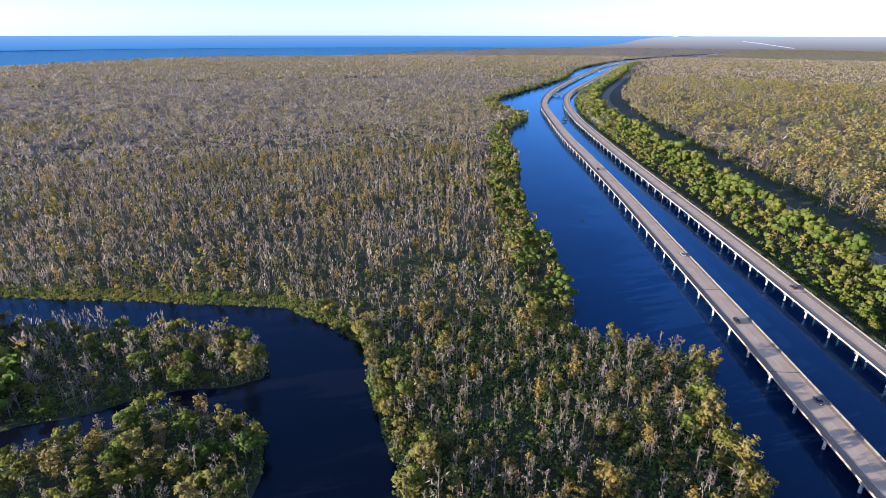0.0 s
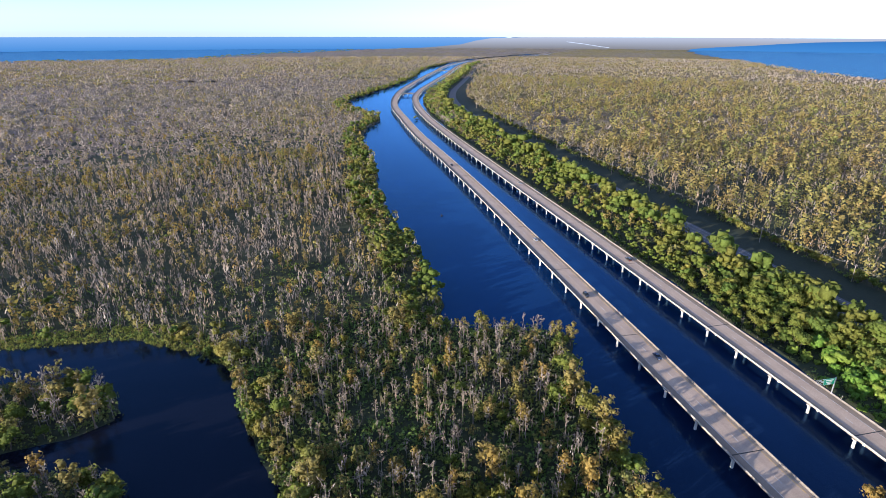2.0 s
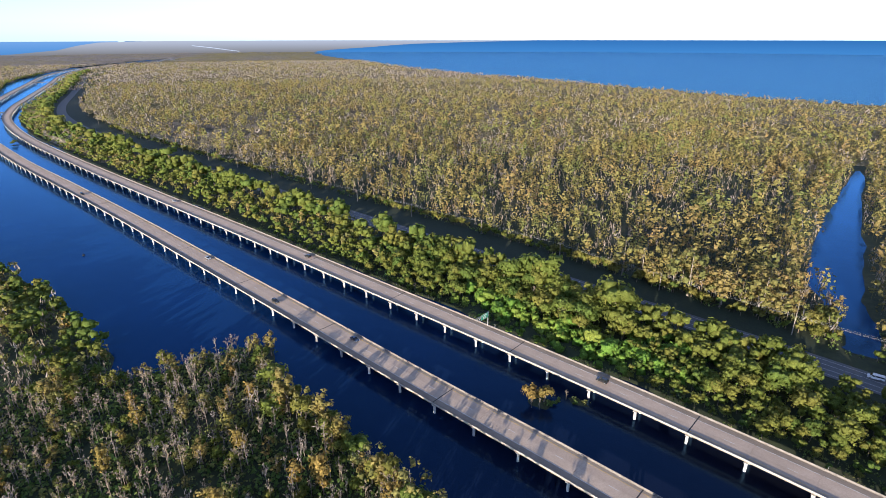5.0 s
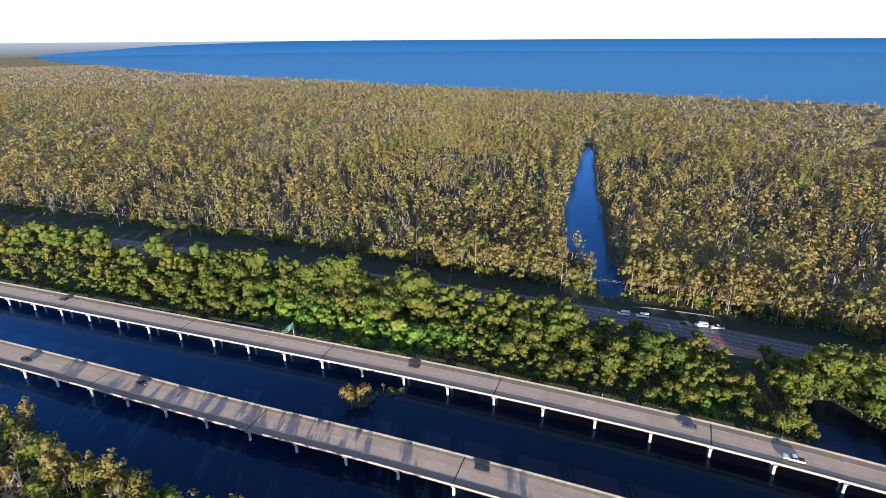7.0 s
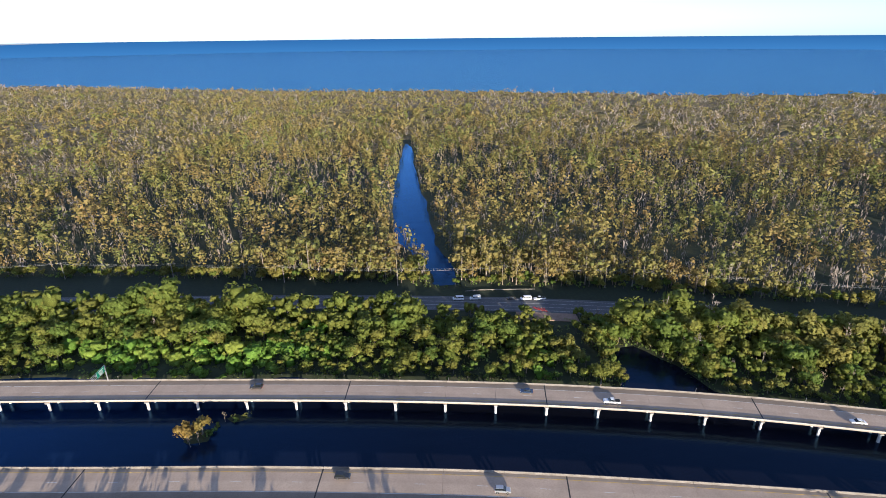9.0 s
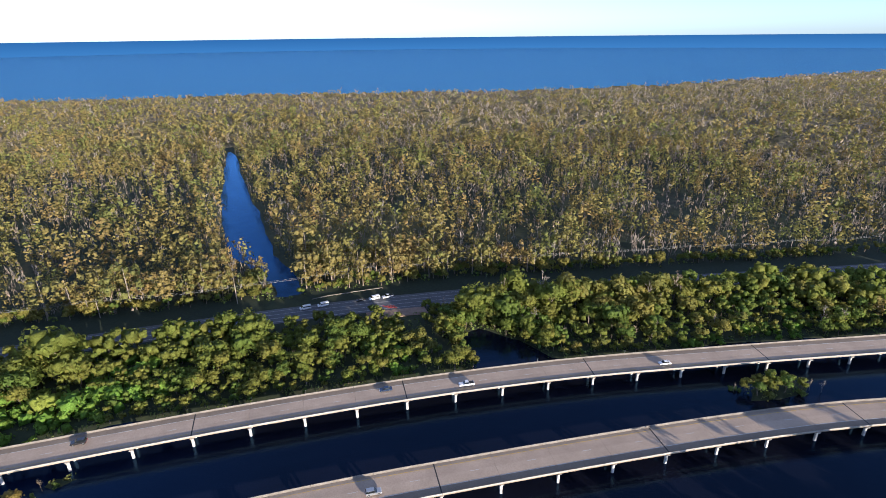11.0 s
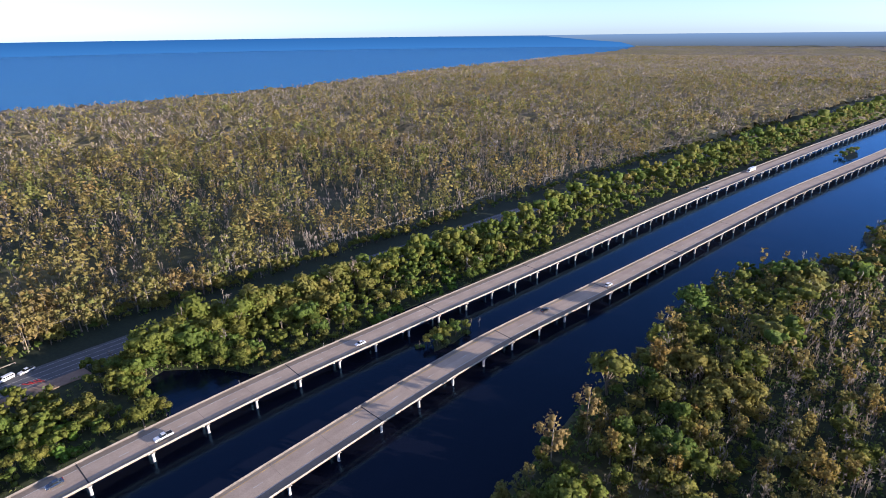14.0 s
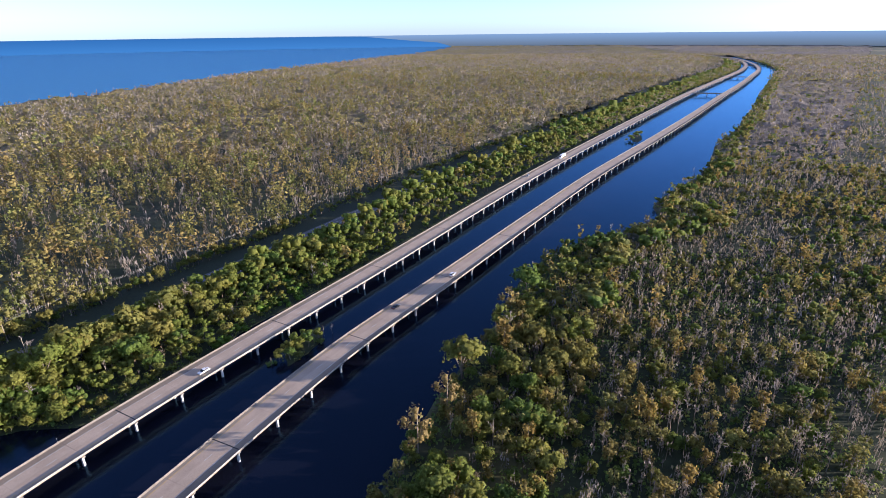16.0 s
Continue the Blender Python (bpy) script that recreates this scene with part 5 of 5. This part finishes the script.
def vehicle(name, kind, paint_mat, label, x, y, z, turn, group):
    root = tagged(new(name), label, "van" if kind == "van" else "car", group, "thing")
    outline, cabin, roof, half, end = BODIES[kind]
    bm = bmesh.new()
    slab_of(bm, outline, half, half - (0.12 if kind == "van" else 0.0), 1.3)
    bmesh.ops.bevel(bm, geom=bm.edges[:], offset=0.06, segments=2, affect="EDGES")
    part_bm("body", bm, paint_mat, root)
    if cabin:
        bm = bmesh.new()
        slab_of(bm, cabin, half - 0.08, half - 0.24, 1.2)
        bmesh.ops.bevel(bm, geom=bm.edges[:], offset=0.04, segments=1, affect="EDGES")
        part_bm("cabin_glass", bm, M_GLASS, root, "dark tinted glass")
        bm = bmesh.new()
        box(bm, (roof[0] + roof[1]) / 2, 0, roof[2], roof[1] - roof[0] + 0.1, 2 * half - 0.44, 0.06)
        bmesh.ops.bevel(bm, geom=bm.edges[:], offset=0.025, segments=1, affect="EDGES")
        part_bm("roof", bm, paint_mat, root)
    else:
        for sx, px, sz in ((1.0, 0.85, 0.55), (1.3, -0.55, 0.5), (1.3, -1.95, 0.5)):
            for sgn in (-1, 1):
                bm = bmesh.new()
                box(bm, px, sgn * (half - 0.055), 1.62, sx, 0.03, sz)
                part_bm("side_window", bm, M_GLASS, root, "dark tinted glass")
        bm = bmesh.new()
        q = box(bm, 0, 0, 0, 1.02, 1.6, 0.03)
        bmesh.ops.transform(bm, matrix=Matrix.Translation((1.55, 0, 1.74)) @ Matrix.Rotation(radians(46.5), 4, "Y"), verts=q)
        part_bm("windscreen", bm, M_GLASS, root, "dark tinted glass")
    if kind == "pickup":
        bm = bmesh.new()
        box(bm, -1.88, 0, 1.115, 1.75, 2 * half - 0.25, 0.03)
        part_bm("load_bed", bm, M_TYRE, root, "black load bed liner")
    for px in (-end * 0.62, end * 0.63):
        for sgn in (-1, 1):
            wheel(root, px, sgn * (half - 0.08), 0.38 if kind != "sedan" else 0.33)
    for px, mat, nm in ((end - 0.03, M_LAMP, "headlight"), (-end - 0.03, M_TAIL, "tail_light")):
        for sgn in (-1, 1):
            bm = bmesh.new()
            box(bm, px, sgn * (half - 0.25), 0.74, 0.12, 0.34, 0.14)
            part_bm(nm, bm, mat, root)
    for sgn in (-1, 1):
        bm = bmesh.new()
        box(bm, 0.85, sgn * (half + 0.08), 1.05, 0.16, 0.2, 0.14)
        part_bm("side_mirror", bm, paint_mat, root)
    root.matrix_basis = pose(x, y, z, 0, 0, turn)
    return root


def on_bridge(st, along_y, lane, back):
    """Place and heading in a lane of a bridge."""
    d = np.interp(along_y, st[1], st[3])
    p_, r_, t_ = frame_at(st, d)
    turn = math.degrees(math.atan2(t_[1], t_[0])) + (180 if back else 0)
    return p_[0] + r_[0] * lane, p_[1] + r_[1] * lane, TOP + 0.03, turn


DRIVEN = [
    ("far", "suv", M_BLACKCAR, "black sport utility car driving on the bridge", 62, 1.2), ("far", "sedan", M_BLUECAR, "dark blue saloon car driving on the bridge", -36, 1.2), ("far", "pickup", M_WHITECAR, "white pickup truck driving on the bridge", -65, -2.5),
    ("far", "sedan", M_WHITECAR, "white saloon car driving on the bridge", -142, -2.5), ("far", "suv", M_BLACKCAR, "black sport utility car driving on the bridge", 247, 1.2), ("far", "sedan", M_SILVER, "silver saloon car driving on the bridge", 420, 1.2),
    ("far", "suv", M_SILVER, "silver sport utility car driving on the bridge", -470, 1.2), ("near", "suv", M_BLACKCAR, "black sport utility car driving on the bridge", 25, 2.5), ("near", "suv", M_SILVER, "silver sport utility car driving on the bridge", -21, -1.2),
    ("near", "sedan", M_BLUECAR, "dark blue saloon car driving on the bridge", 156, 2.5), ("near", "suv", M_BLACKCAR, "black sport utility car driving on the bridge", 212, -1.2), ("near", "sedan", M_SILVER, "silver saloon car driving on the bridge", 290, 2.5),
    ("near", "sedan", M_BLACKCAR, "black saloon car driving on the bridge", -209, 2.5), ("near", "suv", M_WHITECAR, "white sport utility car driving on the bridge", -252, -1.2), ("near", "suv", M_BLACKCAR, "black sport utility car driving on the bridge", 500, -1.2),
]
for which, kind, mat, label, along, lane in DRIVEN:
    px, py, pz, turn = on_bridge(ST_FAR if which == "far" else ST_NEAR, along, lane, which == "near")
    vehicle("pickup_truck" if kind == "pickup" else "car", kind, mat, label, px, py, pz, turn, "cars on the bridges")


def box_truck(x, y, z, turn):
    root = tagged(new("box_truck"), "white box lorry driving on the bridge", "lorry", kind="thing")
    bm = bmesh.new()
    box(bm, -2.2, 0, 2.35, 11.0, 2.5, 2.75)
    bmesh.ops.bevel(bm, geom=bm.edges[:], offset=0.05, segments=1, affect="EDGES")
    part_bm("box_body", bm, M_WHITECAR, root, "plain white box body")
    bm = bmesh.new()
    slab_of(bm, [(3.5, 0.5), (3.5, 2.9), (4.6, 2.9), (5.1, 1.7), (6.1, 1.5), (6.2, 0.5)], 1.15, 1.05, 1.6)
    bmesh.ops.bevel(bm, geom=bm.edges[:], offset=0.05, segments=1, affect="EDGES")
    part_bm("cab", bm, M_WHITECAR, root)
    bm = bmesh.new()
    q = box(bm, 0, 0, 0, 1.15, 1.9, 0.03)
    bmesh.ops.transform(bm, matrix=Matrix.Translation((4.89, 0, 2.3)) @ Matrix.Rotation(radians(67), 4, "Y"), verts=q)
    part_bm("windscreen", bm, M_GLASS, root, "dark tinted glass")
    bm = bmesh.new()
    box(bm, -1.0, 0, 0.8, 12.5, 1.0, 0.25)
    part_bm("chassis", bm, M_TYRE, root, "black chassis rail")
    for px in (-6.2, -5.0, 2.6, 5.3):
        for sgn in (-1, 1):
            wheel(root, px, sgn * 1.02, 0.5)
    root.matrix_basis = pose(x, y, z, 0, 0, turn)


box_truck(*on_bridge(ST_FAR, -553, 1.2, False))

# parked beside the old road
for kind, mat, nm, label, px, py, turn in (("van", M_WHITECAR, "van", "white passenger van parked on the road shoulder", 243.3, -17.4, 93), ("van", M_WHITECAR, "van", "white passenger van parked on the road shoulder", 243.4, -26.0, 94), ("sedan", M_BLACKCAR, "car", "black saloon car parked on the road shoulder", 242.2, -44.0, 96), ("van", M_WHITECAR, "van", "white panel van parked near the guard rail", 241.4, -51.2, 96), ("pickup", M_WHITECAR, "pickup_truck", "white pickup truck parked near the guard rail", 241.0, -58.0, 97)):
    vehicle(nm, kind, mat, label, px, py, 1.02, turn, "vehicles parked by the road")


def kayak(x, y, z, turn, label, length=3.6):
    root = tagged(new("kayak"), label, "kayak", "kayaks", "thing")
    bm = bmesh.new()
    n = 9
    rows_ = []
    for i in range(n):
        k = -1 + 2 * i / (n - 1)
        w, lift = 0.36 * (1 - abs(k) ** 2.2) + 0.015, 0.12 * k * k
        rows_.append([bm.verts.new((k * length / 2, w * c, 0.17 + lift + 0.16 * s_)) for c, s_ in ((1, 0.25), (0.6, 1), (-0.6, 1), (-1, 0.25), (-0.55, -1), (0.55, -1))])
    for a, b in zip(rows_, rows_[1:]):
        for i in range(6):
            bm.faces.new((a[i], a[(i + 1) % 6], b[(i + 1) % 6], b[i]))
    bm.faces.new(rows_[0])
    bm.faces.new(rows_[-1][::-1])
    bmesh.ops.recalc_face_normals(bm, faces=bm.faces[:])
    part_bm("hull", bm, M_REDCAR, root, "red plastic hull")
    bm = bmesh.new()
    bmesh.ops.create_cone(bm, cap_ends=True, segments=12, radius1=0.3, radius2=0.3, depth=0.02, matrix=Matrix.Translation((0.1, 0, 0.345)) @ Matrix.Diagonal((1.6, 0.75, 1, 1)))
    part_bm("cockpit", bm, M_TYRE, root, "black cockpit opening")
    root.matrix_basis = pose(x, y, z, 0, 0, turn)


for px, py, turn in ((230.2, -57.5, 20), (230.6, -56.2, 24), (229.6, -58.6, 15), (231.4, -54.6, 40)):
    kayak(px, py, 1.0, turn, "red plastic kayak lying on the gravel by the road", 4.2)


# ---- overhead sign on the far bridge ----
def bar(bm, a, b, r, n=6):
    a, b = Vector(a), Vector(b)
    m = Matrix.Translation((a + b) / 2) @ (b - a).to_track_quat("Z", "Y").to_matrix().to_4x4()
    bmesh.ops.create_cone(bm, cap_ends=True, segments=n, radius1=r, radius2=r, depth=(b - a).length, matrix=m)


def sign_gantry(y):
    px, py, pz, turn = on_bridge(ST_FAR, y, HALF - 0.2, False)
    root = tagged(new("overhead_sign"), "green overhead road sign on a galvanised cantilever truss", "road sign", kind="thing")
    H_ = 6.6
    bm = bmesh.new()
    bar(bm, (0, 0, 0), (0, 0, H_ + 0.4), 0.22, 12)
    part_bm("post", bm, M_STEEL, root, "grey steel post")
    bm = bmesh.new()
    for dz in (-1.3, 0.0):
        for dy in (-0.35, 0.35):
            bar(bm, (0, dy, H_ + dz), (-8.0, dy, H_ + dz), 0.07)
    for i in range(8):
        for dy in (-0.35, 0.35):
            bar(bm, (-i, dy, H_ - (1.3 if i % 2 else 0)), (-i - 1, dy, H_ - (0 if i % 2 else 1.3)), 0.045)
        bar(bm, (-i - 1, -0.35, H_), (-i - 1, 0.35, H_), 0.04)
    part_bm("truss_arm", bm, M_STEEL, root, "latticed steel truss arm")
    bm = bmesh.new()
    box(bm, -3.2, -0.5, H_ - 0.5, 4.8, 0.06, 2.6)
    panel = part_bm("panel", bm, M_SIGN, root, "green sign panel with a white border")
    bm = bmesh.new()
    for dx, dz, sx, sz in ((0, 1.22, 4.7, 0.07), (0, -1.22, 4.7, 0.07), (2.32, 0, 0.07, 2.4), (-2.32, 0, 0.07, 2.4)):
        box(bm, -3.2 + dx, -0.536, H_ - 0.5 + dz, sx, 0.008, sz)
    part_bm("border", bm, M_LINE, panel, "white border")
    for dz, sx in ((0.55, 3.2), (-0.2, 2.5), (-0.8, 1.6)):
        bm = bmesh.new()
        box(bm, -3.2, -0.536, H_ - 0.5 + dz, sx, 0.008, 0.34)
        part_bm("text_bar", bm, M_LINE, panel, "white bar of lettering")
    root.matrix_basis = pose(px, py, pz, 0, 0, turn - 90)


sign_gantry(119.4)

# small marker posts on the far bridge's parapet
for yy in (115.5, -8, 190, -95, -130):
    px, py, pz, turn = on_bridge(ST_FAR, yy, HALF - 0.1, False)
    root = tagged(new("marker_post"), "small white marker post on the bridge parapet", "marker post", "marker posts", "thing")
    bm = bmesh.new()
    bar(bm, (0, 0, 0.6), (0, 0, 2.0), 0.05)
    part_bm("post", bm, M_STEEL, root)
    bm = bmesh.new()
    box(bm, 0, -0.06, 1.85, 0.28, 0.02, 0.4)
    part_bm("plate", bm, M_LINE, root, "white plate")
    root.matrix_basis = pose(px, py, pz, 0, 0, turn - 90)

# ---- power line along the old road ----
POLE_H, ARM_Z = 10.0, 9.3


def utility_pole():
    root = tagged(new("utility_pole"), "grey wooden utility pole with a crossarm beside the road", "utility pole", "utility poles", "thing")
    bm = bmesh.new()
    bmesh.ops.create_cone(bm, cap_ends=True, segments=8, radius1=0.24, radius2=0.16, depth=POLE_H + 1, matrix=Matrix.Translation((0, 0, POLE_H / 2 - 0.5)))
    part_bm("pole", bm, M_WOODPOLE, root, "weathered grey wooden pole")
    bm = bmesh.new()
    box(bm, 0, 0.14, ARM_Z, 2.4, 0.1, 0.13)
    arm = part_bm("crossarm", bm, M_WOODPOLE, root)
    for px in (-1.1, -0.4, 1.1):
        bm = bmesh.new()
        bmesh.ops.create_cone(bm, cap_ends=True, segments=6, radius1=0.07, radius2=0.05, depth=0.25, matrix=Matrix.Translation((px, 0.14, ARM_Z + 0.19)))
        part_bm("insulator", bm, M_TYRE, arm, "dark insulator")
    return root


model = utility_pole()
spots = []
for k in range(-14, 15):
    yy = 75 + 61.5 * k
    off = 102.5 + 2.5 * math.sin(k)
    off = {0: 101.5, -1: 97.2, 1: 105.5, 2: 108.6}.get(k, 104.5)
    spots.append((float(far_x(yy)) + off, yy))
for i, (px, yy) in enumerate(spots):
    m = pose(px, yy, 0.9, 0, 0, -4)
    if i == 0:
        model.matrix_basis = m
    else:
        copy_thing(model, m)
for (x0, y0), (x1, y1) in zip(spots, spots[1:]):
    for px in (-1.1, -0.4, 1.1):
        pts = []
        for i in range(9):
            k = i / 8
            pts.append((x0 + (x1 - x0) * k + px, y0 + (y1 - y0) * k + 0.14, 0.9 + ARM_Z + 0.32 - 1.1 * 4 * k * (1 - k)))
        ring_pts = [(0.027 * math.cos(2.0944 * q), 0.027 * math.sin(2.0944 * q)) for q in range(3)]
        vs = [(p_[0] + u, p_[1], p_[2] + w) for p_ in pts for u, w in ring_pts]
        fs = [(3 * i + j, 3 * i + (j + 1) % 3, 3 * i + 3 + (j + 1) % 3, 3 * i + 3 + j) for i in range(8) for j in range(3)]
        me = mesh_of("power_cable", vs, fs, [M_WIRE])
        tagged(new("power_cable", me), "thin grey power cable sagging between wooden poles", "cable", "power cables", "thing")

# guard rail behind the parked vehicles
root = tagged(new("guard_rail"), "pale steel guard rail on short posts by the creek", "guard rail", kind="thing")
ends = [(252.0, -22.0), (252.9, -30.0), (252.6, -44.0), (252.0, -58.0)]
for (x0, y0), (x1, y1) in zip(ends, ends[1:]):
    for dz in (0.55, 0.72):
        bm = bmesh.new()
        bar(bm, (x0, y0, 0.95 + dz), (x1, y1, 0.95 + dz), 0.11, 6)
        part_bm("beam", bm, M_CONC, root, "pale steel rail beam")
for k in range(19):
    yy = -22 - 2 * k
    px = np.interp(-yy, [22, 30, 44, 58], [252.0, 252.9, 252.6, 252.0]) + 0.16
    bm = bmesh.new()
    box(bm, px, yy, 1.2, 0.15, 0.15, 1.1)
    part_bm("post", bm, M_WOODPOLE, root)


# ---- crossovers between the bridges, far down the canal ----
def crossover(y):
    x0, x1 = float(near_x(y)) + HALF, float(far_x(y)) - HALF
    root = tagged(new("crossover_ramp"), "short concrete crossover deck on piers between the bridges", "bridge", "crossover ramps", "thing")
    bm = bmesh.new()
    box(bm, (x0 + x1) / 2, y, TOP - 0.35, x1 - x0 - 0.1, 11, 0.6)
    part_bm("deck", bm, M_CONC, root)
    for k in range(3):
        for dy in (-4, 4):
            ob = part("column", COLUMN, root)
            ob.matrix_local = Matrix.Translation((x0 + (x1 - x0) * (k + 0.5) / 3, y + dy, 0))
    for dy in (-5.4, 5.4):
        bm = bmesh.new()
        box(bm, (x0 + x1) / 2, y + dy, TOP + 0.3, x1 - x0 - 0.1, 0.2, 0.7)
        part_bm("parapet", bm, M_CONC, root)


for yy in (-1215, -1650, -2160, 1180, 1900):
    crossover(yy)

# a dark mooring float in the canal
root = tagged(new("buoy"), "small dark channel buoy floating in the canal", "buoy", kind="thing")
bm = bmesh.new()
bmesh.ops.create_cone(bm, cap_ends=True, segments=12, radius1=0.8, radius2=0.6, depth=0.9, matrix=Matrix.Translation((0, 0, 0.25)))
bmesh.ops.bevel(bm, geom=bm.edges[:], offset=0.08, segments=2, affect="EDGES")
part_bm("float", bm, M_TYRE, root)
bm = bmesh.new()
bar(bm, (0, 0, 0.6), (0, 0, 1.9), 0.09)
part_bm("mast", bm, M_TYRE, root)
root.matrix_basis = pose(99.3, 366.5, 0)
